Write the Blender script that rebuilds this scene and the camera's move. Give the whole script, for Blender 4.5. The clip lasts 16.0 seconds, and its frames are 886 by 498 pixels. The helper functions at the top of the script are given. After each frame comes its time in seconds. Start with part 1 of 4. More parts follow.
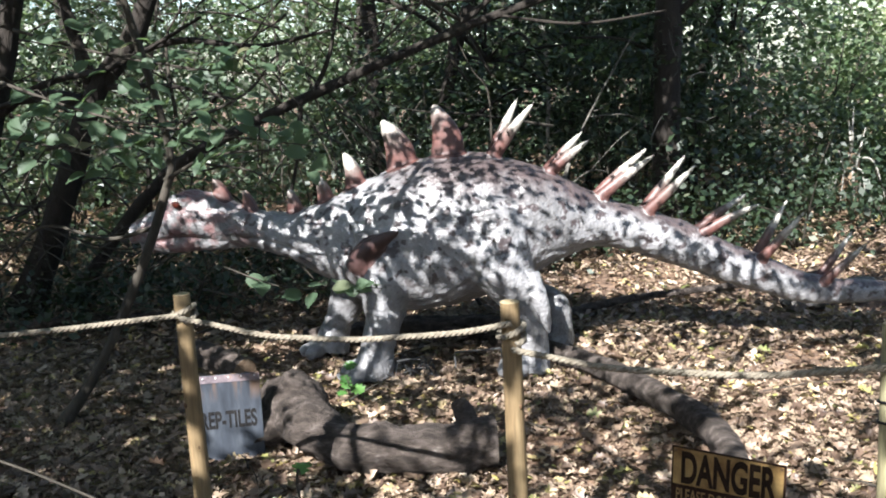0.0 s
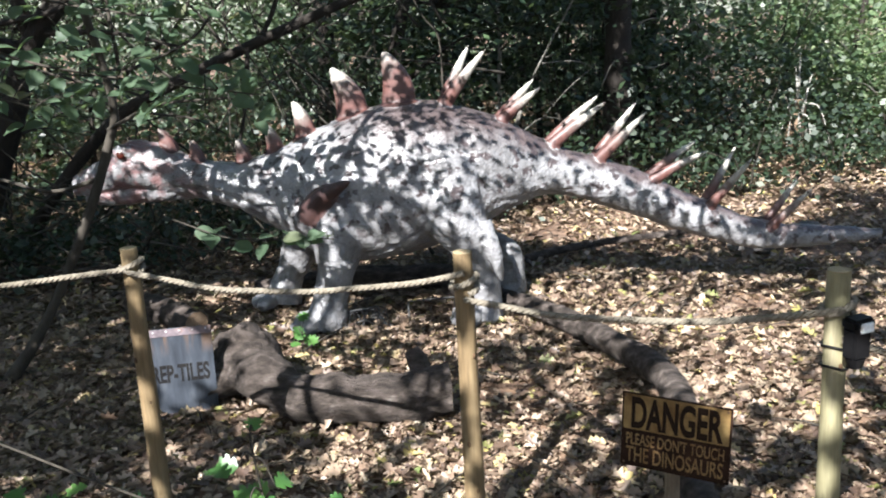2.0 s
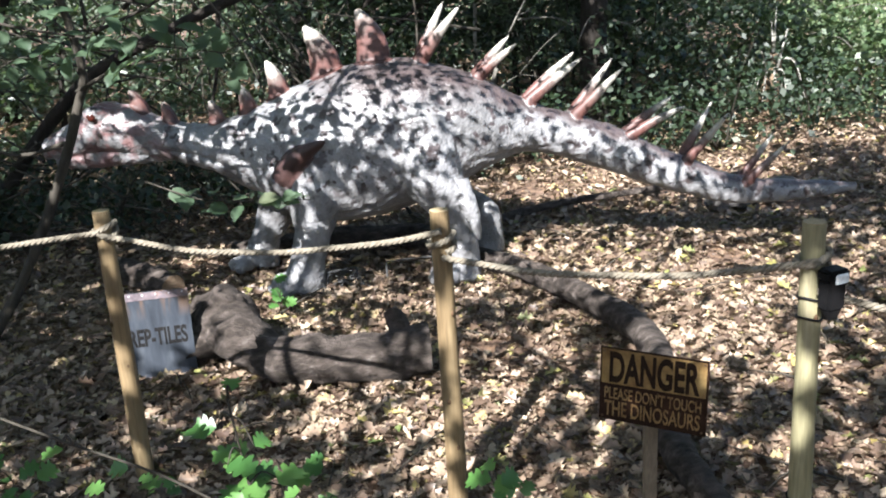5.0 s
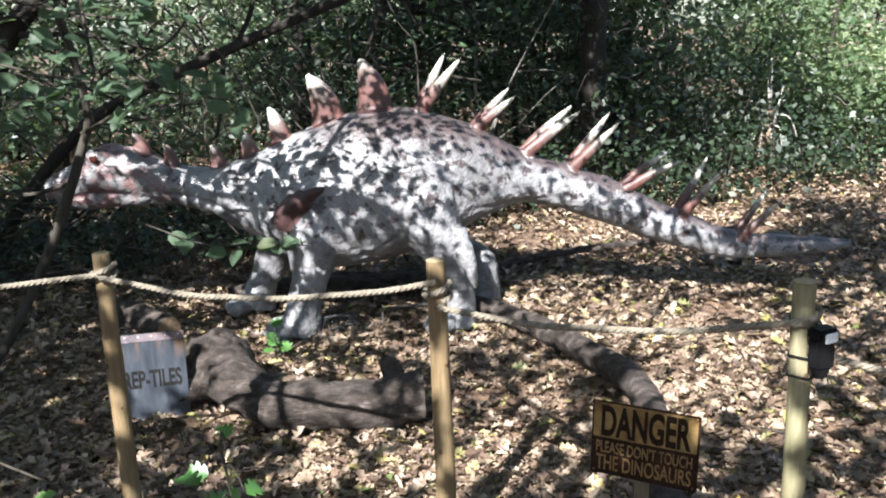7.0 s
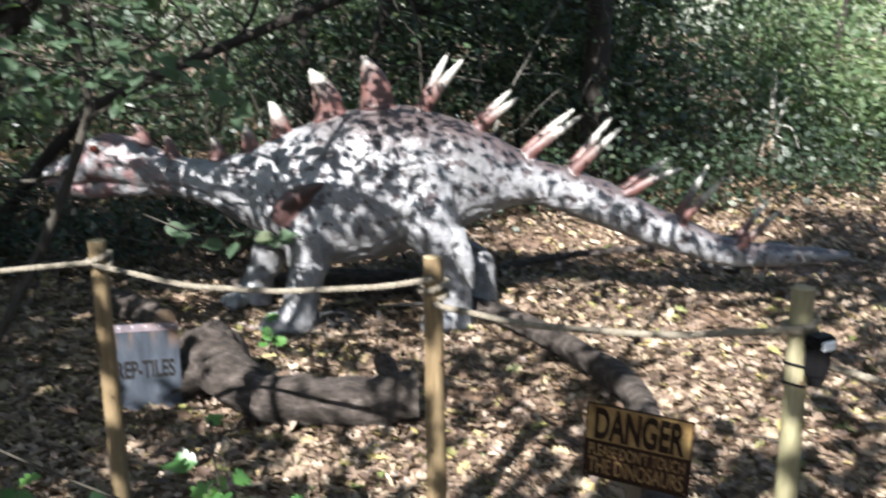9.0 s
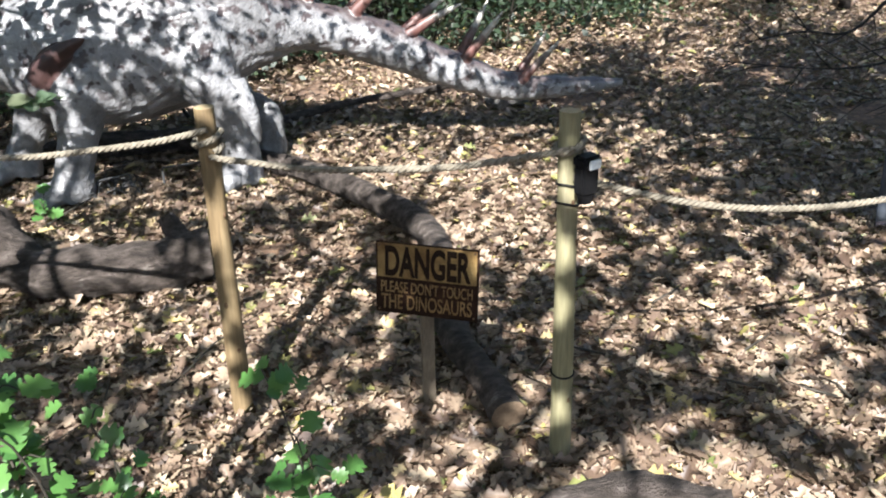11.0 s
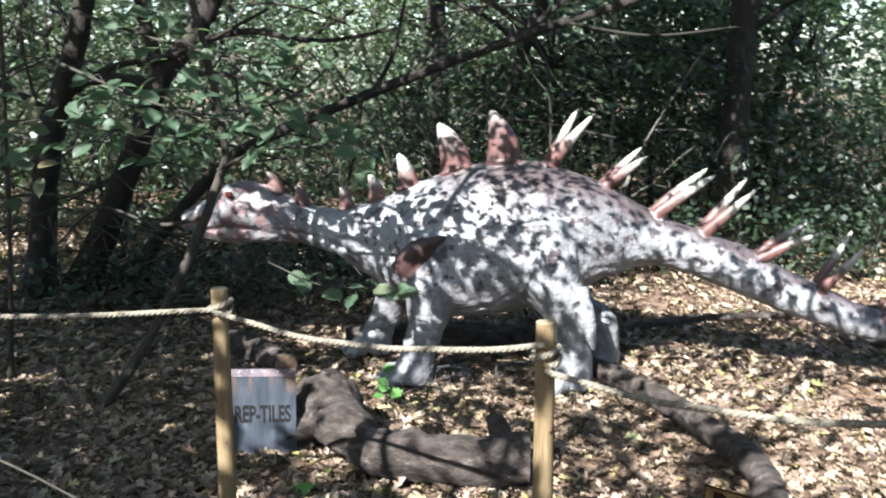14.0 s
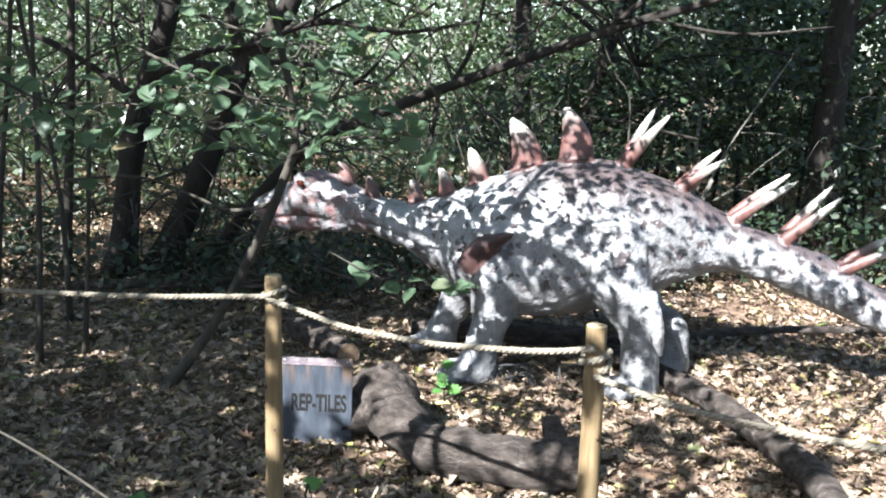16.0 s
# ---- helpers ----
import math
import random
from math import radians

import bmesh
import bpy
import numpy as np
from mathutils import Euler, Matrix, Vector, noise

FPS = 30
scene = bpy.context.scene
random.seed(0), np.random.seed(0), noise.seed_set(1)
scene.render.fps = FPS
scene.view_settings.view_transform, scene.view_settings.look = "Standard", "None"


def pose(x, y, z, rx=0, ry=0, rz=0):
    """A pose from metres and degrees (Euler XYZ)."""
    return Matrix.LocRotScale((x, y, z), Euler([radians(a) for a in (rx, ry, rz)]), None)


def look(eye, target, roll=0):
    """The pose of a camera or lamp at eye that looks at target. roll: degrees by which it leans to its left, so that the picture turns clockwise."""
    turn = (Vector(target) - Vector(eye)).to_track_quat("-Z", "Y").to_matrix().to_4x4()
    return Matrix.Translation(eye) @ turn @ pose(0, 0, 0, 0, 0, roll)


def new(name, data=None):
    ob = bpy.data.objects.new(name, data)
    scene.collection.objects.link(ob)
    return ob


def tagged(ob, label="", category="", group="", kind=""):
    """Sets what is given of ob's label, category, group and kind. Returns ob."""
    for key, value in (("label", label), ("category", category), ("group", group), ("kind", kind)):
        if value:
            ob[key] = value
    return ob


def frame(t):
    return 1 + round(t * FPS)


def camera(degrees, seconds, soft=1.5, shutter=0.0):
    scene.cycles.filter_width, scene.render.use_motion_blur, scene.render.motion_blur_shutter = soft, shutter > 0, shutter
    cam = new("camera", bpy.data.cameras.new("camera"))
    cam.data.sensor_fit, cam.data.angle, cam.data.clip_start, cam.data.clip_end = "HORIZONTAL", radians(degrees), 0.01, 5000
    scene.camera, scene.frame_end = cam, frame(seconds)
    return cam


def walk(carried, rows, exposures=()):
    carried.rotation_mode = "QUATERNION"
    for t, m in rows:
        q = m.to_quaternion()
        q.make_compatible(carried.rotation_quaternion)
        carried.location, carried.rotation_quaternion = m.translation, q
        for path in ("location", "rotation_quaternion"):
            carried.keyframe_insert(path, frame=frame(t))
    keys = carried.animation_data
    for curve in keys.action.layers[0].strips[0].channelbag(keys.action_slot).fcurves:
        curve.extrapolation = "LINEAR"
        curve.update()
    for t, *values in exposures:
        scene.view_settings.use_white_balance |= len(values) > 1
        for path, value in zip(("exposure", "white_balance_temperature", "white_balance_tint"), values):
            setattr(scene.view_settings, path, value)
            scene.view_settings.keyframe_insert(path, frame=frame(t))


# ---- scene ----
cam = camera(51.6, 16.0, soft=1.9, shutter=0.5)
PATH = [
    (0, (2.346, 0.06, 1.793), (2.223, 2.018, 1.406), -3.4),
    (0.5, (2.349, 0.06, 1.793), (2.222, 2.019, 1.411), -3.3),
    (1, (2.351, 0.069, 1.791), (2.23, 2.026, 1.394), -3.6),
    (1.5, (2.346, 0.071, 1.794), (2.264, 2.019, 1.348), -3.8),
    (2, (2.348, 0.077, 1.798), (2.322, 2.013, 1.294), -3.4),
    (2.5, (2.343, 0.075, 1.8), (2.339, 2.011, 1.298), -3.2),
    (3, (2.341, 0.072, 1.783), (2.257, 1.997, 1.25), -3.6),
    (3.5, (2.344, 0.074, 1.787), (2.264, 1.987, 1.208), -4.0),
    (4, (2.338, 0.082, 1.779), (2.266, 1.997, 1.205), -3.8),
    (4.5, (2.348, 0.095, 1.779), (2.241, 1.998, 1.174), -4.7),
    (5, (2.351, 0.089, 1.786), (2.367, 2.0, 1.197), -3.9),
    (7.5, (2.358, 0.057, 1.813), (2.369, 2.007, 1.368), -2.0),
    (8, (2.36, 0.055, 1.816), (2.258, 2.012, 1.417), -1.8),
    (8.5, (2.353, 0.055, 1.814), (2.245, 2.006, 1.385), -1.7),
    (9, (2.358, 0.072, 1.789), (2.389, 2.011, 1.3), -0.8),
    (9.5, (2.385, 0.059, 1.794), (2.588, 1.932, 1.122), -0.7),
    (10, (2.428, 0.093, 1.768), (2.731, 1.885, 0.932), -0.4),
    (12.5, (2.413, 0.079, 1.745), (2.925, 1.908, 1.117), -3.7),
    (13, (2.393, 0.09, 1.77), (2.651, 2.0, 1.238), -4.0),
    (13.5, (2.34, 0.101, 1.794), (2.294, 2.054, 1.366), -1.4),
    (14, (2.406, 0.136, 1.82), (2.154, 2.083, 1.435), -0.2),
    (14.5, (2.442, 0.191, 1.807), (2.113, 2.13, 1.443), 1.8),
    (15, (2.47, 0.208, 1.809), (2.068, 2.134, 1.452), 2.3),
    (15.5, (2.497, 0.215, 1.804), (2.061, 2.133, 1.44), 1.7),
    (16, (2.5, 0.216, 1.807), (2.066, 2.128, 1.412), 1.2),
]
walk(cam, [(t, look(eye, target, roll)) for t, eye, target, roll in PATH], exposures=[(0, 2.2, 6200, 11), (4, 2.2, 6150, 11), (5, 2.3, 6150, 11), (7.5, 2.2, 6150, 11), (8.5, 2.15, 6150, 11), (9.5, 2.15, 6200, 10), (11, 2.2, 6200, 10), (12.5, 2.3, 6200, 10), (14, 2.45, 6000, 9), (16, 2.75, 5950, 9)])

# ---- world, sun, exposure ----
SUN = Vector((-0.30, -0.68, 0.67)).normalized()
world = bpy.data.worlds.new("world")
scene.world = world
world.use_nodes = True
wn = world.node_tree
sky = wn.nodes.new("ShaderNodeTexSky")
sky.sky_type = "NISHITA"
sky.sun_disc = False
sky.sun_elevation = math.asin(SUN.z)
sky.sun_rotation = math.atan2(SUN.x, SUN.y)
wn.links.new(sky.outputs[0], wn.nodes["Background"].inputs[0])
wn.nodes["Background"].inputs[1].default_value = 0.066
sun = new("sun", bpy.data.lights.new("sun", "SUN"))
sun.data.energy = 5.0
sun.data.angle = radians(0.4)
sun.data.color = (1.0, 0.965, 0.92)
sun.matrix_world = look(SUN * 30, (0, 0, 0))

rng = np.random.default_rng(7)
R = random.Random(11)


# ---- materials ----
def mat(name):
    m = bpy.data.materials.new(name)
    m.use_nodes = True
    t = m.node_tree
    return m, t, t.nodes["Principled BSDF"]


def node(t, kind, **sets):
    n = t.nodes.new(kind)
    for k, v in sets.items():
        n.inputs[k.replace("_", " ")].default_value = v
    return n


def ramp(t, fac, stops):
    n = t.nodes.new("ShaderNodeValToRGB")
    e = n.color_ramp.elements
    e[0].position, e[0].color = stops[0][0], (*stops[0][1], 1)
    e[1].position, e[1].color = stops[-1][0], (*stops[-1][1], 1)
    for p, c in stops[1:-1]:
        x = e.new(p)
        x.color = (*c, 1)
    t.links.new(fac, n.inputs[0])
    return n.outputs[0]


def tex(t, kind, scale, detail=6.0, stretch=None, coords="Object"):
    c = t.nodes.new("ShaderNodeTexCoord")
    src = c.outputs[coords]
    if stretch:
        mp = t.nodes.new("ShaderNodeMapping")
        mp.inputs["Scale"].default_value = stretch
        t.links.new(src, mp.inputs[0])
        src = mp.outputs[0]
    if kind == "noise":
        n = node(t, "ShaderNodeTexNoise", Scale=scale, Detail=detail, Roughness=0.6)
    else:
        n = node(t, "ShaderNodeTexVoronoi", Scale=scale)
    t.links.new(src, n.inputs["Vector"])
    return n


def mix(t, fac, a, b, blend="MIX"):
    n = t.nodes.new("ShaderNodeMix")
    n.data_type = "RGBA"
    n.blend_type = blend
    for i, v in ((0, fac), (6, a), (7, b)):
        if isinstance(v, bpy.types.NodeSocket):
            t.links.new(v, n.inputs[i])
        elif i == 0:
            n.inputs[0].default_value = v
        else:
            n.inputs[i].default_value = (*v, 1)
    return n.outputs[2]


def bump(t, b, height, strength=0.5, dist=0.01):
    n = node(t, "ShaderNodeBump", Strength=strength, Distance=dist)
    t.links.new(height, n.inputs["Height"])
    t.links.new(n.outputs[0], b.inputs["Normal"])


def leaf_mat(name, stops, trans=0.35, rough=0.33, object_random=False):
    m, t, b = mat(name)
    if object_random:
        fac = t.nodes.new("ShaderNodeObjectInfo").outputs["Random"]
    else:
        fac = t.nodes.new("ShaderNodeNewGeometry").outputs["Random Per Island"]
    col = ramp(t, fac, stops)
    n = tex(t, "noise", 60.0, 3.0)
    col = mix(t, 0.5, col, ramp(t, n.outputs[0], [(0.3, (0.55, 0.55, 0.5)), (0.7, (1.0, 1.0, 1.0))]), "MULTIPLY")
    t.links.new(col, b.inputs["Base Color"])
    b.inputs["Roughness"].default_value = rough
    if trans:
        tr = t.nodes.new("ShaderNodeBsdfTranslucent")
        t.links.new(mix(t, 0.5, col, (0.14, 0.22, 0.05)), tr.inputs[0])
        ms = t.nodes.new("ShaderNodeMixShader")
        ms.inputs[0].default_value = trans
        t.links.new(b.outputs[0], ms.inputs[1])
        t.links.new(tr.outputs[0], ms.inputs[2])
        t.links.new(ms.outputs[0], t.nodes["Material Output"].inputs[0])
    return m


def rough_mat(name, stops, scale=8.0, rough=0.85, bstr=0.6, bdist=0.01, stretch=None, fine=None, spec=0.3):
    m, t, b = mat(name)
    n = tex(t, "noise", scale, 8.0, stretch)
    col = ramp(t, n.outputs[0], stops)
    n2 = tex(t, "noise", fine or scale * 6, 6.0, stretch)
    col = mix(t, 0.55, col, ramp(t, n2.outputs[0], [(0.3, (0.45, 0.45, 0.45)), (0.68, (1.1, 1.1, 1.1))]), "MULTIPLY")
    t.links.new(col, b.inputs["Base Color"])
    b.inputs["Roughness"].default_value = rough
    b.inputs["Specular IOR Level"].default_value = spec
    add = t.nodes.new("ShaderNodeMath")
    t.links.new(n.outputs[0], add.inputs[0])
    t.links.new(n2.outputs[0], add.inputs[1])
    bump(t, b, add.outputs[0], bstr, bdist)
    return m


GREEN = leaf_mat("woodland_leaf", [(0.0, (0.04, 0.065, 0.039)), (0.5, (0.075, 0.11, 0.065)), (0.85, (0.13, 0.165, 0.104)), (1.0, (0.22, 0.22, 0.169))], 0.38, 0.38)
CANOPY = leaf_mat("canopy_leaf", [(0.0, (0.03, 0.07, 0.02)), (0.6, (0.06, 0.11, 0.03)), (1.0, (0.10, 0.14, 0.04))], 0.3)
SUNNY = leaf_mat("sun_tinted_leaf", [(0.0, (0.06, 0.10, 0.046)), (0.6, (0.10, 0.15, 0.072)), (0.9, (0.17, 0.21, 0.117)), (1.0, (0.22, 0.19, 0.143))], 0.4, 0.42)
HAZEL = leaf_mat("hazel_leaf", [(0.0, (0.05, 0.09, 0.049)), (0.5, (0.08, 0.125, 0.072)), (0.85, (0.11, 0.165, 0.098)), (1.0, (0.19, 0.16, 0.091))], 0.5, 0.5, True)
FRESH = leaf_mat("seedling_leaf", [(0.0, (0.045, 0.125, 0.033)), (0.6, (0.085, 0.20, 0.05)), (1.0, (0.13, 0.26, 0.07))], 0.42, 0.35, True)
LITTER = leaf_mat("dry_leaf", [(0.0, (0.063, 0.038, 0.027)), (0.25, (0.13, 0.087, 0.061)), (0.55, (0.22, 0.157, 0.11)), (0.82, (0.33, 0.25, 0.178)), (0.93, (0.41, 0.325, 0.23)), (0.97, (0.36, 0.285, 0.10)), (1.0, (0.12, 0.15, 0.048))], 0.15, 0.5)
FARLEAF = leaf_mat("hazy_far_leaf", [(0.0, (0.08, 0.12, 0.072)), (0.6, (0.15, 0.20, 0.130)), (0.9, (0.24, 0.28, 0.208)), (1.0, (0.34, 0.36, 0.338))], 0.45, 0.5)
SUNLIT = leaf_mat("bright_sun_tinted_leaf", [(0.0, (0.15, 0.21, 0.085)), (0.6, (0.27, 0.34, 0.16)), (1.0, (0.42, 0.46, 0.30))], 0.5, 0.5)
SHADED = leaf_mat("shaded_dark_leaf", [(0.0, (0.008, 0.017, 0.007)), (0.6, (0.014, 0.028, 0.011)), (0.95, (0.026, 0.044, 0.019)), (1.0, (0.09, 0.10, 0.065))], 0.12, 0.55)
BARK = rough_mat("dark_bark", [(0.25, (0.0126, 0.0105, 0.0084)), (0.55, (0.0294, 0.0238, 0.0189)), (0.8, (0.0455, 0.0455, 0.0315))], 5, 0.9, 0.9, 0.02, (3, 3, 0.8))
THINBARK = rough_mat("sapling_bark", [(0.3, (0.0228, 0.0195, 0.0143)), (0.7, (0.0585, 0.0507, 0.039))], 9, 0.85, 0.5, 0.006, (2, 2, 0.6))
PALEBARK = rough_mat("pale_bark", [(0.3, (0.15, 0.138, 0.114)), (0.62, (0.33, 0.318, 0.282)), (0.8, (0.36, 0.348, 0.312))], 7, 0.8, 0.5, 0.006)
DEADTWIG = rough_mat("dead_twig", [(0.3, (0.06, 0.055, 0.045)), (0.7, (0.15, 0.14, 0.12))], 9, 0.8, 0.4, 0.004)
LOGBARK = rough_mat("log_bark", [(0.28, (0.02, 0.015, 0.012)), (0.46, (0.066, 0.052, 0.042)), (0.6, (0.125, 0.10, 0.085)), (0.74, (0.26, 0.23, 0.20))], 5, 0.85, 1.0, 0.04, (2.2, 5, 5))
BROKEN = rough_mat("broken_wood", [(0.3, (0.096, 0.06, 0.036)), (0.7, (0.216, 0.156, 0.102))], 14, 0.9, 0.8, 0.01)
POSTWOOD = rough_mat("post_pine", [(0.25, (0.105, 0.069, 0.033)), (0.55, (0.18, 0.128, 0.066)), (0.8, (0.23, 0.18, 0.10))], 5, 0.75, 0.35, 0.004, (4, 4, 0.35))
POSTOLD = rough_mat("post_treated", [(0.25, (0.124, 0.1116, 0.0589)), (0.55, (0.2046, 0.186, 0.1054)), (0.8, (0.248, 0.217, 0.1426))], 5, 0.75, 0.35, 0.004, (4, 4, 0.35))
ENDGRAIN = rough_mat("post_end", [(0.3, (0.255, 0.1875, 0.0975)), (0.7, (0.375, 0.3, 0.18))], 25, 0.8, 0.3, 0.003)
KNOT = rough_mat("knot_wood", [(0.3, (0.05, 0.03, 0.015)), (0.7, (0.12, 0.07, 0.035))], 40, 0.8, 0.2, 0.002)
ROPE = rough_mat("hemp_rope", [(0.3, (0.12, 0.104, 0.076)), (0.7, (0.235, 0.206, 0.158))], 60, 0.9, 0.7, 0.003, None, 300)
STONE = rough_mat("dark_stone", [(0.3, (0.07, 0.065, 0.06)), (0.7, (0.17, 0.16, 0.15))], 9, 0.85, 0.7, 0.01)
BLACK = rough_mat("black_plastic", [(0.3, (0.004, 0.004, 0.0045)), (0.7, (0.008, 0.008, 0.0085))], 30, 0.6, 0.1, 0.002, spec=0.12)
PANEL = rough_mat("white_lens", [(0.3, (0.62, 0.66, 0.66)), (0.7, (0.74, 0.77, 0.76))], 20, 0.3, 0.05, 0.001)
WIRE = rough_mat("dark_wire", [(0.3, (0.03, 0.03, 0.03)), (0.7, (0.08, 0.08, 0.08))], 20, 0.5, 0.1, 0.001)
STAKE = rough_mat("stake_wood", [(0.3, (0.12, 0.096, 0.068)), (0.7, (0.232, 0.188, 0.136))], 6, 0.8, 0.4, 0.004, (4, 4, 0.4))
INK = rough_mat("black_ink", [(0.3, (0.012, 0.012, 0.013)), (0.7, (0.022, 0.021, 0.02))], 40, 0.5, 0.05, 0.001, spec=0.08)
BROWNINK = rough_mat("brown_ink", [(0.3, (0.010, 0.006, 0.004)), (0.7, (0.022, 0.012, 0.007))], 30, 0.65, 0.05, 0.001, spec=0.08)
YELLOWINK = rough_mat("worn_yellow_ink", [(0.3, (0.10, 0.055, 0.024)), (0.5, (0.19, 0.118, 0.05)), (0.7, (0.235, 0.158, 0.07))], 22, 0.5, 0.05, 0.001, spec=0.08)
YELLOWBOARD = rough_mat("rusty_yellow_board", [(0.3, (0.0551, 0.0212, 0.0085)), (0.46, (0.17, 0.105, 0.04)), (0.7, (0.27, 0.185, 0.075))], 8, 0.6, 0.1, 0.002, spec=0.08)
BROWNBOARD = rough_mat("rusty_brown_board", [(0.3, (0.012, 0.006, 0.004)), (0.6, (0.026, 0.013, 0.008)), (0.8, (0.06, 0.028, 0.014))], 9, 0.6, 0.1, 0.002, spec=0.08)
RIVET = rough_mat("rivet_metal", [(0.3, (0.35, 0.36, 0.37)), (0.7, (0.6, 0.6, 0.6))], 30, 0.35, 0.1, 0.001)
STRIP = rough_mat("rusted_strip", [(0.3, (0.09, 0.075, 0.085)), (0.55, (0.17, 0.14, 0.15)), (0.8, (0.27, 0.17, 0.12))], 12, 0.5, 0.2, 0.002)


def sheet_metal():
    m, t, b = mat("weathered_sheet_metal")
    n = tex(t, "noise", 6.0, 8.0, (3, 3, 0.7))
    col = ramp(t, n.outputs[0], [(0.3, (0.024, 0.029, 0.037)), (0.5, (0.046, 0.054, 0.067)), (0.75, (0.095, 0.107, 0.122))])
    # rust runs down from the upper rivet strip
    c = t.nodes.new("ShaderNodeTexCoord")
    s = t.nodes.new("ShaderNodeSeparateXYZ")
    t.links.new(c.outputs["Object"], s.inputs[0])
    up = node(t, "ShaderNodeMapRange")
    up.inputs[1].default_value, up.inputs[2].default_value = 0.30, 0.47
    t.links.new(s.outputs[2], up.inputs[0])
    st = tex(t, "noise", 22.0, 4.0, (1, 1, 0.12))
    mul = t.nodes.new("ShaderNodeMath")
    mul.operation = "MULTIPLY"
    t.links.new(up.outputs[0], mul.inputs[0])
    t.links.new(ramp(t, st.outputs[0], [(0.42, (0, 0, 0)), (0.6, (1, 1, 1))]), mul.inputs[1])
    col = mix(t, mul.outputs[0], col, (0.21, 0.12, 0.06))
    t.links.new(col, b.inputs["Base Color"])
    b.inputs["Roughness"].default_value = 0.42
    b.inputs["Metallic"].default_value = 0.25
    bump(t, b, n.outputs[0], 0.15, 0.003)
    return m


METAL = sheet_metal()


def soil():
    m, t, b = mat("woodland_soil")
    n = tex(t, "noise", 1.3, 8.0)
    n2 = tex(t, "noise", 22.0, 8.0)
    v = tex(t, "voronoi", 26.0)
    col = ramp(t, n.outputs[0], [(0.3, (0.10, 0.066, 0.048)), (0.55, (0.17, 0.118, 0.09)), (0.75, (0.25, 0.185, 0.15))])
    lf = ramp(t, v.outputs["Color"], [(0.2, (0.45, 0.42, 0.38)), (0.6, (0.9, 0.85, 0.75)), (0.9, (1.5, 1.35, 1.0))])
    col = mix(t, 0.7, col, lf, "MULTIPLY")
    col = mix(t, 0.5, col, ramp(t, n2.outputs[0], [(0.3, (0.4, 0.4, 0.4)), (0.7, (1.1, 1.1, 1.1))]), "MULTIPLY")
    t.links.new(col, b.inputs["Base Color"])
    b.inputs["Roughness"].default_value = 0.95
    b.inputs["Specular IOR Level"].default_value = 0.15
    bump(t, b, n2.outputs[0], 0.8, 0.03)
    return m


SOIL = soil()


def dino_skin():
    m, t, b = mat("painted_dinosaur_skin")
    c = t.nodes.new("ShaderNodeTexCoord")
    s = t.nodes.new("ShaderNodeSeparateXYZ")
    t.links.new(c.outputs["Object"], s.inputs[0])
    n = tex(t, "noise", 5.0, 8.0)
    base = ramp(t, n.outputs[0], [(0.3, (0.10, 0.098, 0.097)), (0.5, (0.185, 0.184, 0.186)), (0.72, (0.30, 0.30, 0.305))])
    # brown painted back: follows the attribute that holds height over the spine line
    at = t.nodes.new("ShaderNodeAttribute")
    at.attribute_name = "back"
    wob = t.nodes.new("ShaderNodeMath")
    wob.operation = "MULTIPLY_ADD"
    t.links.new(tex(t, "noise", 7.0, 5.0).outputs[0], wob.inputs[0])
    wob.inputs[1].default_value = 0.5
    t.links.new(at.outputs["Fac"], wob.inputs[2])
    half = t.nodes.new("ShaderNodeMath")
    half.operation = "MULTIPLY"
    half.inputs[1].default_value = 0.6
    t.links.new(wob.outputs[0], half.inputs[0])
    rear = node(t, "ShaderNodeMapRange")
    rear.inputs[1].default_value, rear.inputs[2].default_value = 1.55, 2.05
    t.links.new(s.outputs[0], rear.inputs[0])
    bk = mix(t, 1.0, ramp(t, half.outputs[0], [(0.57, (0, 0, 0)), (0.68, (0.92, 0.92, 0.92))]), rear.outputs[0], "MULTIPLY")
    base = mix(t, bk, base, (0.06, 0.043, 0.041))
    # dark uneven blotches on the flank
    v = tex(t, "noise", 13.0, 2.0)
    sp = ramp(t, v.outputs[0], [(0.55, (0, 0, 0)), (0.62, (1, 1, 1))])
    hi = ramp(t, wob.outputs[0], [(0.35, (0.15, 0.15, 0.15)), (0.62, (0.95, 0.95, 0.95))])
    mm = mix(t, 1.0, sp, hi, "MULTIPLY")
    base = mix(t, mm, base, (0.045, 0.034, 0.034))
    hx = node(t, "ShaderNodeMapRange")
    hx.inputs[1].default_value, hx.inputs[2].default_value = 1.0, 0.55
    t.links.new(s.outputs[0], hx.inputs[0])
    hr = mix(t, 1.0, hx.outputs[0], ramp(t, tex(t, "noise", 12.0, 3.0).outputs[0], [(0.45, (0, 0, 0)), (0.6, (0.7, 0.7, 0.7))]), "MULTIPLY")
    base = mix(t, hr, base, (0.19, 0.085, 0.08))
    f = tex(t, "noise", 70.0, 6.0)
    base = mix(t, 0.4, base, ramp(t, f.outputs[0], [(0.3, (0.55, 0.55, 0.55)), (0.7, (1.1, 1.1, 1.1))]), "MULTIPLY")
    t.links.new(base, b.inputs["Base Color"])
    b.inputs["Roughness"].default_value = 0.36
    sc = tex(t, "voronoi", 60.0)
    ad2 = t.nodes.new("ShaderNodeMath")
    t.links.new(sc.outputs["Distance"], ad2.inputs[0])
    t.links.new(f.outputs[0], ad2.inputs[1])
    bump(t, b, ad2.outputs[0], 0.5, 0.008)
    return m


def dino_spike():
    m, t, b = mat("painted_dinosaur_spike")
    at = t.nodes.new("ShaderNodeAttribute")
    at.attribute_name = "back"
    wob = t.nodes.new("ShaderNodeMath")
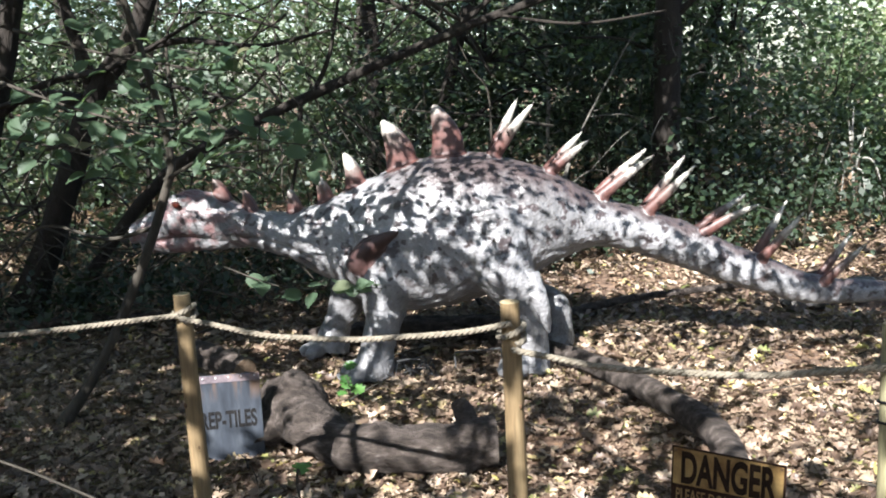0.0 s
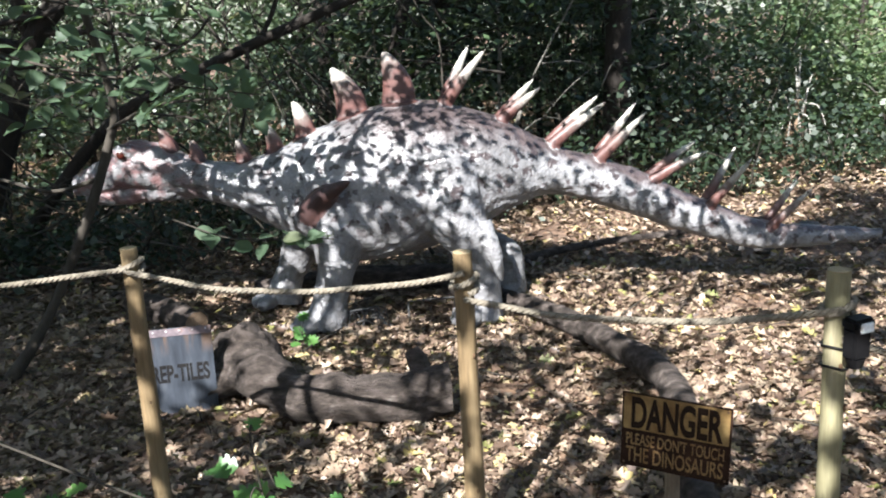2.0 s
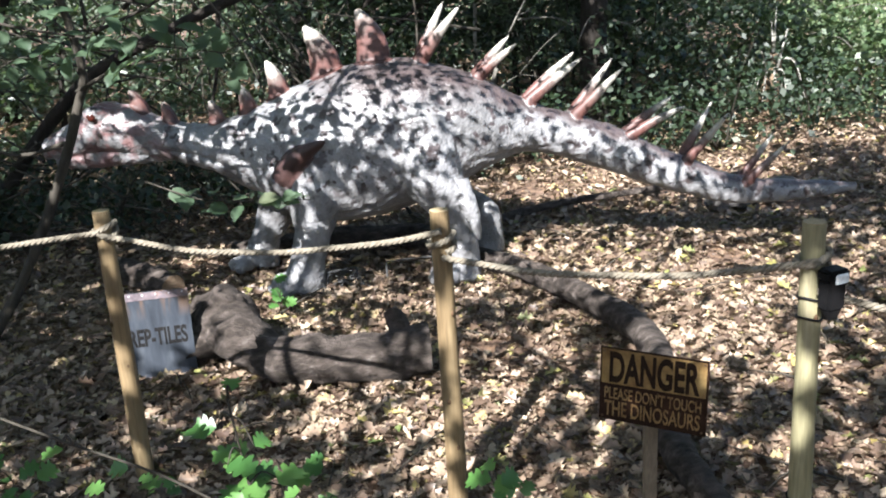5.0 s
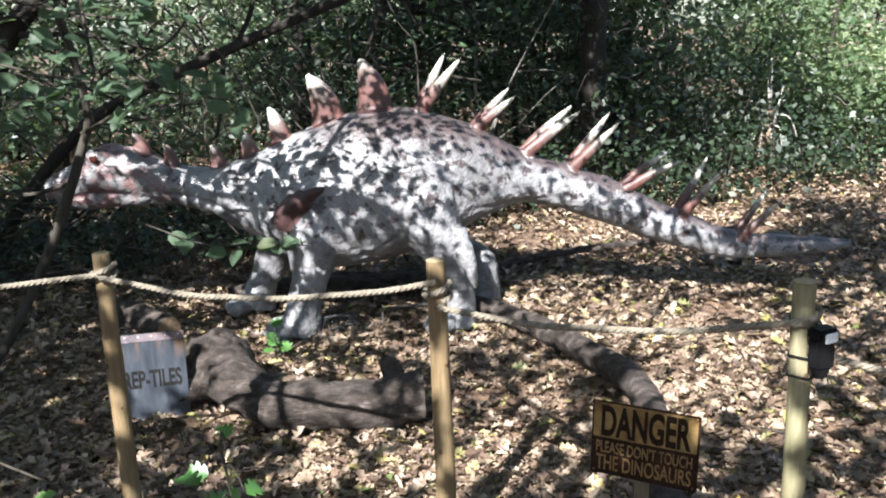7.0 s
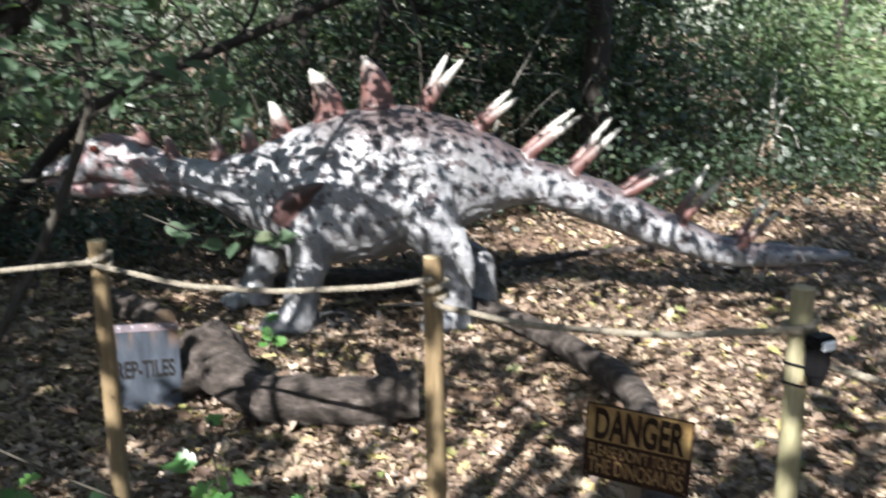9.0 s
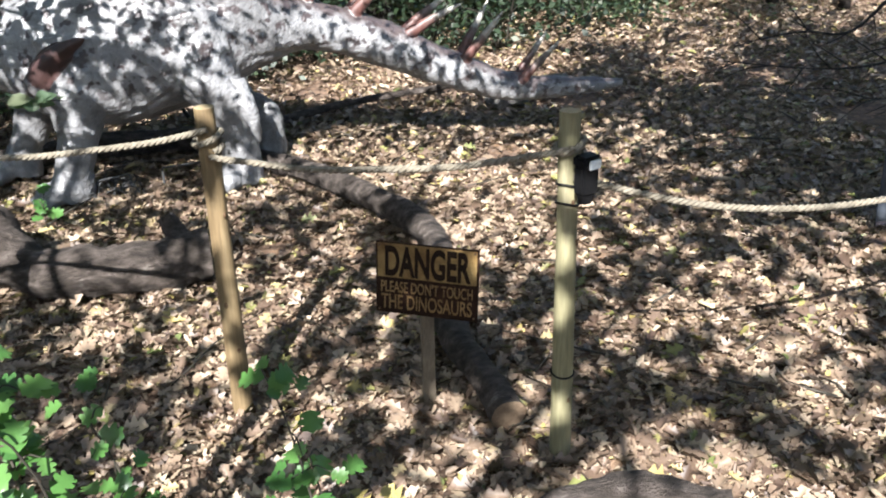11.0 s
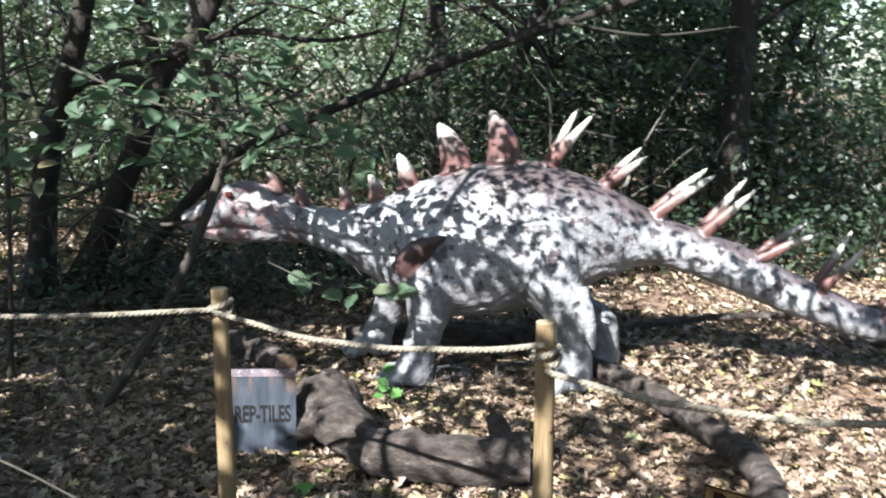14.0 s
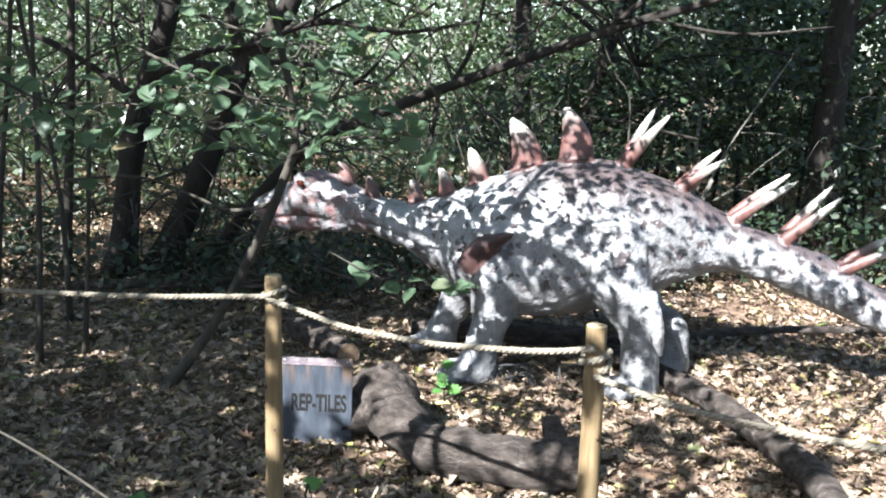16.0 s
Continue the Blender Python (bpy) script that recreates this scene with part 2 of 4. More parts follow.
    wob.operation = "MULTIPLY_ADD"
    t.links.new(tex(t, "noise", 18.0, 6.0).outputs[0], wob.inputs[0])
    wob.inputs[1].default_value = 0.5
    t.links.new(at.outputs["Fac"], wob.inputs[2])
    half = t.nodes.new("ShaderNodeMath")
    half.operation = "MULTIPLY"
    half.inputs[1].default_value = 0.6
    t.links.new(wob.outputs[0], half.inputs[0])
    col = ramp(t, half.outputs[0], [(0.16, (0.04, 0.021, 0.019)), (0.34, (0.11, 0.048, 0.039)), (0.46, (0.125, 0.095, 0.082)), (0.56, (0.36, 0.345, 0.30))])
    n = tex(t, "noise", 50.0, 6.0, (1, 1, 0.3))
    col = mix(t, 0.5, col, ramp(t, n.outputs[0], [(0.3, (0.5, 0.5, 0.5)), (0.7, (1.1, 1.1, 1.1))]), "MULTIPLY")
    t.links.new(col, b.inputs["Base Color"])
    b.inputs["Roughness"].default_value = 0.5
    bump(t, b, n.outputs[0], 0.4, 0.005)
    return m


SKIN, SPIKE = dino_skin(), dino_spike()
EYE = rough_mat("glossy_eye", [(0.3, (0.02, 0.006, 0.004)), (0.7, (0.06, 0.015, 0.01))], 30, 0.1, 0.0, 0.001)


# ---- building helpers ----
def empty(name, at, label="", category="", group="", kind=""):
    ob = new(name)
    ob.empty_display_size = 0.1
    ob.location = at
    return tagged(ob, label, category, group, kind)


def adopt(ob, parent):
    ob.parent = parent
    if parent.type == "EMPTY":
        ob.matrix_parent_inverse = Matrix.Translation(-Vector(parent.location))
    return ob


def part(name, bm, material, parent=None, label="", smooth=True):
    """Links a bmesh as one mesh object, in world coordinates, under a thing or a part."""
    me = bpy.data.meshes.new(name)
    bm.to_mesh(me)
    bm.free()
    if smooth:
        me.polygons.foreach_set("use_smooth", np.ones(len(me.polygons), bool))
    for m in material if isinstance(material, (list, tuple)) else [material]:
        me.materials.append(m)
    ob = new(name, me)
    if parent is not None:
        adopt(ob, parent)
    return tagged(ob, label)


def smooth_path(pts, n):
    """Points along a soft curve through pts."""
    P = [Vector(p) for p in pts]
    P = [P[0] * 2 - P[1], *P, P[-1] * 2 - P[-2]]
    out = []
    segs = len(P) - 3
    for i in range(n + 1):
        u = i / n * segs
        k = min(int(u), segs - 1)
        u -= k
        a, b, c, d = P[k:k + 4]
        out.append(0.5 * (2 * b + (c - a) * u + (2 * a - 5 * b + 4 * c - d) * u * u + (3 * b - a - 3 * c + d) * u ** 3))
    return out


def frames_along(P):
    """Tangent, side and up at each point, without twist."""
    T = [(P[min(i + 1, len(P) - 1)] - P[max(i - 1, 0)]).normalized() for i in range(len(P))]
    ref = Vector((0, 0, 1)) if abs(T[0].z) < 0.9 else Vector((1, 0, 0))
    u = (ref - T[0] * ref.dot(T[0])).normalized()
    out = []
    for t in T:
        u = (u - t * u.dot(t)).normalized()
        out.append((t, t.cross(u), u))
    return out


def tube(bm, P, radius, seg=8, rough=0.0, freq=3.0, cap=True, flat=1.0):
    """A swept round bar along P. radius: a function of 0..1 or a number."""
    F = frames_along(P)
    rings = []
    off = Vector((R.random() * 50, R.random() * 50, R.random() * 50))
    for i, p in enumerate(P):
        f = i / (len(P) - 1)
        r = radius(f) if callable(radius) else radius
        ring = []
        for k in range(seg):
            a = 2 * math.pi * k / seg
            d = F[i][1] * math.cos(a) + F[i][2] * math.sin(a) * flat
            q = r
            if rough:
                q *= 1 + rough * noise.noise((p + d * r) * freq + off) + 0.4 * rough * noise.noise((p + d * r) * freq * 4 + off)
            ring.append(bm.verts.new(p + d * q))
        rings.append(ring)
    for a, b in zip(rings, rings[1:]):
        for k in range(seg):
            bm.faces.new((a[k], a[(k + 1) % seg], b[(k + 1) % seg], b[k]))
    if cap:
        bm.faces.new(rings[0][::-1])
        bm.faces.new(rings[-1])
    return rings


def taper(a, b, power=1.0):
    return lambda f: a + (b - a) * f ** power


def box(bm, size, m, bevel=0.0):
    g = bmesh.ops.create_cube(bm, size=1.0, matrix=m @ Matrix.Diagonal((*size, 1)))
    if bevel:
        es = list({e for v in g["verts"] for e in v.link_edges})
        bmesh.ops.bevel(bm, geom=es, offset=bevel, segments=2, affect="EDGES")


def leaf_mesh(name, C, size, up=1.0, spread=1.0, wide=0.62, shape=6, fold=0.3):
    """Many small folded leaves as one mesh. C: places; size: lengths; up: how level they lie."""
    n = len(C)
    nrm = rng.normal(size=(n, 3)) * spread
    nrm[:, 2] = np.abs(nrm[:, 2]) + up
    nrm /= np.linalg.norm(nrm, axis=1)[:, None]
    a = rng.normal(size=(n, 3))
    a -= nrm * (a * nrm).sum(1)[:, None]
    a /= np.linalg.norm(a, axis=1)[:, None]
    b = np.cross(nrm, a)
    s = np.asarray(size).reshape(-1, 1) * np.ones((n, 1))
    w = s * wide * rng.uniform(0.7, 1.2, (n, 1))
    lift = s * rng.uniform(-0.05, fold, (n, 1))
    if shape == 4:
        V = np.stack([C - a * s * 0.5, C - b * w * 0.5 + nrm * lift * 0.5, C + a * s * 0.5, C + b * w * 0.5 + nrm * lift * 0.5], 1)
        Q = np.array([[0, 1, 2, 3]])
    elif shape == 12:
        # two lobed halves that meet along the midrib
        side = ((-0.28, 0.34), (-0.2, 0.16), (0.0, 0.5), (0.1, 0.2), (0.27, 0.36))
        twist = rng.uniform(-0.12, 0.12, (n, 1)) * s
        rim = [C + a * s * u + k * b * w * v + nrm * lift * v * 1.6 + nrm * twist * u for k in (-1, 1) for u, v in (side if k < 0 else side[::-1])]
        V = np.stack([C - a * s * 0.5, *rim[:5], C + a * s * 0.5, *rim[5:]], 1)
        Q = np.array([[0, 1, 2, 3, 4, 5, 6], [0, 6, 7, 8, 9, 10, 11]])
    else:
        V = np.stack([C - a * s * 0.5, C - a * s * 0.2 - b * w * 0.45 + nrm * lift, C + a * s * 0.2 - b * w * 0.42 + nrm * lift,
                      C + a * s * 0.5 + nrm * lift * 0.6, C + a * s * 0.2 + b * w * 0.42 + nrm * lift, C - a * s * 0.2 + b * w * 0.45 + nrm * lift], 1)
        Q = np.array([[0, 1, 2, 3], [0, 3, 4, 5]])
    k = V.shape[1]
    c = Q.shape[1]
    faces = (Q[None] + (np.arange(n) * k)[:, None, None]).reshape(-1, c)
    me = bpy.data.meshes.new(name)
    me.vertices.add(n * k)
    me.vertices.foreach_set("co", V.reshape(-1))
    me.loops.add(faces.size)
    me.loops.foreach_set("vertex_index", faces.reshape(-1).astype(np.int32))
    me.polygons.add(len(faces))
    me.polygons.foreach_set("loop_start", (np.arange(len(faces)) * c).astype(np.int32))
    me.update(calc_edges=True)
    return me


def leaves(name, C, size, material, parent=None, **kw):
    me = leaf_mesh(name, C, size, **kw)
    me.materials.append(material)
    ob = new(name, me)
    if parent is not None:
        adopt(ob, parent)
    return ob


def clumps(center, radii, n_clump, per, clump_r, hollow=0.35):
    """Leaf places in uneven clumps within an ellipsoid."""
    d = rng.normal(size=(n_clump, 3))
    d /= np.linalg.norm(d, axis=1)[:, None]
    r = rng.uniform(hollow, 1.0, (n_clump, 1)) ** 0.6
    cc = np.asarray(center) + d * r * np.asarray(radii)
    k = np.repeat(np.arange(n_clump), per)
    sz = rng.uniform(0.5, 1.3, (n_clump, 1))[k]
    return cc[k] + rng.normal(size=(len(k), 3)) * clump_r * sz * np.array([1, 1, 0.55]), cc


def tree(name, pts, r0, r1, crown=None, label="", category="tree", group="", bark=None, limbs=(), leafmat=None, leaf=0.09, n=(60, 110), clump=0.42, rough=0.18, steps=26, seg=10):
    """A tapered trunk along pts, limbs as lists of points, and a crown of many leaves in clumps."""
    bark = bark or BARK
    base = Vector(pts[0])
    t = empty(name, base, label, category, group)
    P = smooth_path(pts, steps)
    bm = bmesh.new()
    tube(bm, P, lambda f: (r0 + (r1 - r0) * f) * (1 + 0.6 * math.exp(-f * 26)), seg, rough, 3.5)
    part("trunk", bm, bark, t)
    for lp, la, lb in limbs:
        bm = bmesh.new()
        tube(bm, smooth_path(lp, 18), taper(la, lb), 7, 0.25, 6)
        part("limb", bm, bark, t)
    for c, rad, *own in crown or ():
        nc, size = own or (n[0], leaf)
        C, cc = clumps(c, rad, nc, n[1] * (1 if not own else 1 + (size < 0.15)), clump)
        fork = P[int(len(P) * 0.62)]
        hub = Vector(c) - Vector((0, 0, rad[2] * 0.4))
        if (hub - P[-1]).length > 0.8:
            bm = bmesh.new()
            tube(bm, smooth_path([fork, fork.lerp(hub, 0.5) + Vector((0, 0, 0.35)), hub], 14), taper(r1 * 0.6, r1 * 0.25), 8, 0.2, 5)
            part("limb", bm, bark, t)
        for q in cc[:: max(1, len(cc) // 8)][:8]:
            q = Vector(q)
            m = (hub + q) / 2 + Vector((R.uniform(-.2, .2), R.uniform(-.2, .2), R.uniform(0, .3)))
            bm = bmesh.new()
            tube(bm, smooth_path([hub, m, q], 10), taper(r1 * 0.4, 0.006), 6, 0.2, 5)
            part("limb", bm, bark, t)
        leaves("crown", C, rng.uniform(0.6, 1.3, len(C)) * size, leafmat or CANOPY, t, up=0.7, shape=4)
    return t


# ---- ground ----
def ground_z(x, y):
    return 0.03 * noise.noise(Vector((x * 0.5, y * 0.5, 3.0))) + 0.012 * noise.noise(Vector((x * 2.2, y * 2.2, 9.0)))


def make_ground():
    xs = [-90, -40, -20, *[-12 + 0.2 * i for i in range(136)], 22, 40, 90]
    ys = [-90, -40, -15, *[-4 + 0.2 * i for i in range(111)], 25, 45, 90]
    bm = bmesh.new()
    grid = [[bm.verts.new((x, y, ground_z(x, y) - 0.015)) for x in xs] for y in ys]
    for a, b in zip(grid, grid[1:]):
        for i in range(len(xs) - 1):
            bm.faces.new((a[i], a[i + 1], b[i + 1], b[i]))
    g = part("ground", bm, SOIL)
    tagged(g, "bare brown woodland soil under dry fallen leaves", "ground", kind="structure")


make_ground()


def make_litter():
    def field(n, x0, x1, y0, y1, lo, hi):
        C = np.stack([rng.uniform(x0, x1, n), rng.uniform(y0, y1, n), np.zeros(n)], 1)
        keep = np.array([noise.noise(Vector((p[0] * 1.1, p[1] * 1.1, 0))) + 0.85 > rng.random() * 0.8 for p in C])
        C = C[keep]
        C[:, 2] = [ground_z(p[0], p[1]) for p in C]
        C[:, 2] += rng.uniform(-0.01, 0.02, len(C))
        return C, lo + (hi - lo) * rng.random(len(C)) ** 2.4
    C, z = field(85000, -2.5, 6.5, 1.2, 6.2, 0.028, 0.10)
    ob = leaves("leaf_litter", C, z, LITTER, up=1.0, spread=0.62, wide=0.72, shape=12, fold=0.5)
    tagged(ob, "dry tan and brown lobed leaves fallen round the barrier", "leaf litter", kind="stuff")
    A = [field(70000, -2.5, 6.5, 1.0, 5.6, 0.012, 0.05), field(12000, -3, 8, -3, 1.0, 0.03, 0.08), field(120000, -5, 14, 5.6, 11.5, 0.024, 0.10), field(26000, -9, 18, 11.5, 20, 0.06, 0.13)]
    C = np.concatenate([a[0] for a in A])
    s = np.concatenate([a[1] for a in A])
    ob = leaves("leaf_litter", C, s, LITTER, up=1.0, spread=0.7, wide=0.45, fold=0.4)
    tagged(ob, "dry tan and brown fallen leaves covering the ground", "leaf litter", kind="stuff")


make_litter()


def make_twigs():
    bm = bmesh.new()
    for _ in range(170):
        x, y = R.uniform(-2.5, 8.5), R.uniform(1.6, 8.5)
        a, l = R.uniform(0, math.pi), R.uniform(0.12, 0.55)
        d = Vector((math.cos(a), math.sin(a), R.uniform(-.05, .12))) * l
        p = Vector((x, y, ground_z(x, y) + 0.02))
        tube(bm, [p, p + d * 0.5 + Vector((R.uniform(-.03, .03), R.uniform(-.03, .03), 0.01)), p + d], taper(R.uniform(.003, .007), .002), 5)
    ob = part("fallen_twigs", bm, THINBARK)
    tagged(ob, "thin dry twigs strewn over the fallen leaves", "twigs", kind="stuff")


make_twigs()


# ---- dinosaur statue: one mesh ----
def spike_rings(bm, base, tip, rx, ry, bend):
    """One curved tapering spike; gives its axis points and radii."""
    base, tip = Vector(base), Vector(tip)
    ax = (tip - base)
    L = ax.length
    ax.normalize()
    side = Vector((0, 1, 0))
    side = (side - ax * side.dot(ax)).normalized()
    fwd = side.cross(ax)
    rings, axis = [], []
    n, seg = 12, 12
    for i in range(n + 1):
        f = i / n
        c = base - ax * 0.05 * (1 - f) + ax * L * f + fwd * bend * math.sin(f * math.pi) * L
        w = (1 - f ** (1.8 if bend <= 0.0 else 2.2)) * 0.8 + 0.2
        if i == n:
            w *= 0.5
        axis.append((c, f, max(rx, ry) * w))
        rings.append([bm.verts.new(c + fwd * math.cos(a) * rx * w + side * math.sin(a) * ry * w) for a in [2 * math.pi * k / seg for k in range(seg)]])
    for a, b in zip(rings, rings[1:]):
        for k in range(seg):
            bm.faces.new((a[k], a[(k + 1) % seg], b[(k + 1) % seg], b[k]))
    bm.faces.new(rings[-1])
    bm.faces.new(rings[0][::-1])
    return axis


YS = 5.6
# x, top, bottom, half width, offset of the spine in y
BODY = [(5.02, 0.33, 0.27, 0.03, 0.05), (4.73, 0.365, 0.245, 0.055, 0.02), (4.3, 0.42, 0.25, 0.085, 0), (4.0, 0.535, 0.31, 0.11, 0), (3.5, 0.78, 0.50, 0.14, 0),
        (3.2, 0.90, 0.61, 0.165, 0), (2.95, 0.99, 0.68, 0.20, 0), (2.72, 1.12, 0.62, 0.28, 0), (2.48, 1.22, 0.50, 0.37, 0), (2.19, 1.285, 0.40, 0.43, 0),
        (1.92, 1.27, 0.355, 0.45, 0), (1.68, 1.20, 0.36, 0.41, 0), (1.46, 1.11, 0.44, 0.33, 0), (1.30, 1.04, 0.55, 0.25, 0), (1.1, 0.985, 0.67, 0.18, 0),
        (0.9, 0.99, 0.75, 0.14, 0), (0.74, 1.05, 0.80, 0.135, 0), (0.58, 1.13, 0.835, 0.14, 0), (0.42, 1.15, 0.86, 0.125, 0), (0.27, 1.06, 0.84, 0.095, 0),
        (0.14, 0.995, 0.825, 0.078, 0), (0.05, 0.955, 0.83, 0.06, 0)]


def make_dinosaur():
    bm = bmesh.new()
    n = 110
    path = smooth_path([(b[0], b[1], b[2]) for b in BODY], n)
    wid = smooth_path([(b[3], b[4], 0) for b in BODY], n)
    rings, seg = [], 28
    for p, w in zip(path, wid):
        zc, zr = (p.y + p.z) / 2, (p.y - p.z) / 2
        ring = []
        for k in range(seg):
            a = 2 * math.pi * k / seg
            c, s = math.cos(a), math.sin(a)
            bulge = 1.0 + 0.12 * max(0.0, -s) - 0.10 * max(0.0, s)
            ring.append(bm.verts.new((p.x, YS + w.y + math.copysign(abs(c) ** 0.84, c) * w.x * bulge, zc + math.copysign(abs(s) ** 0.85, s) * zr)))
        rings.append(ring)
    for a, b in zip(rings, rings[1:]):
        for k in range(seg):
            bm.faces.new((a[k], a[(k + 1) % seg], b[(k + 1) % seg], b[k]))
    bm.faces.new(rings[0][::-1])
    bm.faces.new(rings[-1])

    def limb(pts, radii, seg=14):
        P = smooth_path(pts, 24)
        rr = smooth_path([(r, 0, 0) for r in radii], 24)
        tube(bm, P, lambda f: rr[round(f * 24)].x, seg, 0.06, 5)
    # near and far fore legs, near and far hind legs
    limb([(1.66, 5.36, 0.86), (1.67, 5.28, 0.60), (1.65, 5.25, 0.38), (1.60, 5.24, 0.20), (1.56, 5.23, 0.02)], [0.19, 0.165, 0.118, 0.108, 0.135])
    limb([(1.44, 5.70, 0.72), (1.40, 5.76, 0.50), (1.32, 5.78, 0.30), (1.25, 5.78, 0.16), (1.22, 5.76, 0.02)], [0.16, 0.14, 0.105, 0.10, 0.12])
    limb([(2.30, 5.40, 0.90), (2.35, 5.30, 0.66), (2.45, 5.26, 0.47), (2.49, 5.25, 0.33), (2.50, 5.24, 0.18), (2.49, 5.22, 0.02)], [0.25, 0.205, 0.135, 0.103, 0.105, 0.125])
    limb([(2.38, 5.84, 0.80), (2.40, 5.82, 0.55), (2.53, 5.72, 0.36), (2.665, 5.64, 0.30), (2.69, 5.61, 0.15), (2.68, 5.60, 0.02)], [0.20, 0.17, 0.12, 0.098, 0.092, 0.105])
    # loose fold of skin behind the near knee, and the same on the other side
    limb([(2.50, 5.22, 0.60), (2.555, 5.165, 0.46), (2.585, 5.15, 0.36), (2.61, 5.15, 0.27)], [0.07, 0.055, 0.035, 0.010])
    # three blunt toes on each foot
    for fx, fy, r in ((1.53, 5.20, 0.06), (1.20, 5.74, 0.055), (2.47, 5.18, 0.06), (2.66, 5.56, 0.05)):
        for k, a in enumerate((150, 190, 235)):
            ux, uy = math.cos(radians(a)), math.sin(radians(a))
            limb([(fx + ux * 0.04, fy + uy * 0.04, 0.07), (fx + ux * 0.12, fy + uy * 0.12, 0.055), (fx + ux * 0.17, fy + uy * 0.17, 0.03)], [r, r * 0.9, r * 0.55], 10)
    # brow, jaw and cheek
    for y in (-0.10, 0.10):
        bmesh.ops.create_uvsphere(bm, u_segments=12, v_segments=8, radius=1, matrix=Matrix.Translation((0.42, YS + y, 1.095)) @ Matrix.Diagonal((0.085, 0.04, 0.05, 1)))
    tube(bm, smooth_path([(0.80, YS, 0.86), (0.5, YS, 0.835), (0.28, YS, 0.815), (0.12, YS, 0.815)], 16), taper(0.09, 0.045), 12)
    # paired plates and spikes: base x, base z, tip x, tip z, half length, half thickness, y apart at base and tip, bend, paint shift
    S = [(0.66, 1.09, 0.61, 1.21, 0.05, 0.03, 0.05, 0.07, 0.05, 0.6), (0.82, 1.02, 0.79, 1.13, 0.045, 0.028, 0.05, 0.07, 0.05, 0.6), (1.09, 0.99, 1.07, 1.12, 0.05, 0.03, 0.05, 0.07, 0.1, 0.7),
         (1.28, 1.03, 1.25, 1.20, 0.055, 0.032, 0.05, 0.08, 0.12, 0.75), (1.47, 1.09, 1.43, 1.325, 0.07, 0.038, 0.05, 0.08, 0.12, 0.85), (1.76, 1.20, 1.675, 1.51, 0.105, 0.045, 0.04, 0.07, 0.13, 0.8),
         (2.04, 1.26, 1.99, 1.585, 0.11, 0.045, 0.04, 0.06, 0.12, 0.65), (2.33, 1.26, 2.50, 1.59, 0.055, 0.045, 0.05, 0.11, -0.02, 1.0), (2.66, 1.15, 2.88, 1.365, 0.05, 0.045, 0.05, 0.09, -0.02, 0.9),
         (2.95, 0.98, 3.27, 1.255, 0.052, 0.045, 0.05, 0.05, -0.02, 1.0), (3.23, 0.88, 3.50, 1.19, 0.05, 0.043, 0.05, 0.10, 0.0, 1.0), (3.55, 0.73, 3.88, 0.94, 0.047, 0.04, 0.05, 0.10, -0.03, 0.9),
         (3.90, 0.55, 4.13, 0.895, 0.045, 0.04, 0.05, 0.13, 0.0, 1.0), (4.26, 0.38, 4.51, 0.68, 0.042, 0.036, 0.04, 0.09, 0.0, 0.9)]
    axes = []
    for i, (bx, bz, tx, tz, rx, ry, yb, yt, bend, paint) in enumerate(S):
        for sgn in (-1, 1):
            near = sgn < 0 and i > 6
            if i <= 6:
                yb, yt = 0.02, 0.022
            dx, dz = (0.09, -0.02) if near and i == 7 else (0.025, -0.035) if near else (0, 0)
            axes.append((paint, spike_rings(bm, (bx, YS + sgn * yb, bz - 0.015), (tx + dx, YS + sgn * yt, tz + dz), rx * (0.82 if i > 6 else 1), ry * (0.82 if i > 6 else 1), bend)))
    for sgn in (-1, 1):
        axes.append((0.06, spike_rings(bm, (1.52, YS + sgn * 0.36, 0.66), (1.79, YS + sgn * 0.52, 0.915), 0.082, 0.066, -0.10)))
    for y in (-0.128, 0.128):
        bmesh.ops.create_uvsphere(bm, u_segments=14, v_segments=10, radius=0.028, matrix=Matrix.Translation((0.405, YS + y, 1.075)))
    me = bpy.data.meshes.new("rough")
    bm.to_mesh(me)
    bm.free()
    tmp = new("rough", me)
    md = tmp.modifiers.new("r", "REMESH")
    md.mode, md.voxel_size = "VOXEL", 0.0095
    sm = tmp.modifiers.new("s", "SMOOTH")
    sm.factor, sm.iterations = 0.5, 4
    dg = bpy.context.evaluated_depsgraph_get()
    dg.update()
    me2 = bpy.data.meshes.new_from_object(tmp.evaluated_get(dg))
    bpy.data.objects.remove(tmp)
    bm = bmesh.new()
    bm.from_mesh(me2)
    bm.verts.index_update()
    lay = bm.verts.layers.float.new("back")
    bm.normal_update()
    co = np.array([v.co for v in bm.verts])
    order = sorted((p.x, p.y, p.z) for p in path)
    top, low = np.interp(co[:, 0], [o[0] for o in order], [o[1] for o in order]), np.interp(co[:, 0], [o[0] for o in order], [o[2] for o in order])
    back = np.clip((co[:, 2] - low) / (top - low), 0, 1)
    slot = np.zeros(len(co), int)
    for paint, axis in axes:
        c = np.array([a[0] for a in axis])
        r = np.array([a[2] for a in axis])
        box_ = np.all((co > c.min(0) - 0.12) & (co < c.max(0) + 0.12), axis=1).nonzero()[0]
        d = np.linalg.norm(co[box_][:, None] - c[None], axis=2) - r[None] * 1.12
        k = d.argmin(1)
        f = np.array([a[1] for a in axis])[k]
        hit = (d.min(1) < 0.004) & ((f > 0.12) | (co[box_][:, 2] > top[box_] + 0.004))
        slot[box_[hit]] = 1
        back[box_[hit]] = f[hit] * paint
    for y in (-0.128, 0.128):
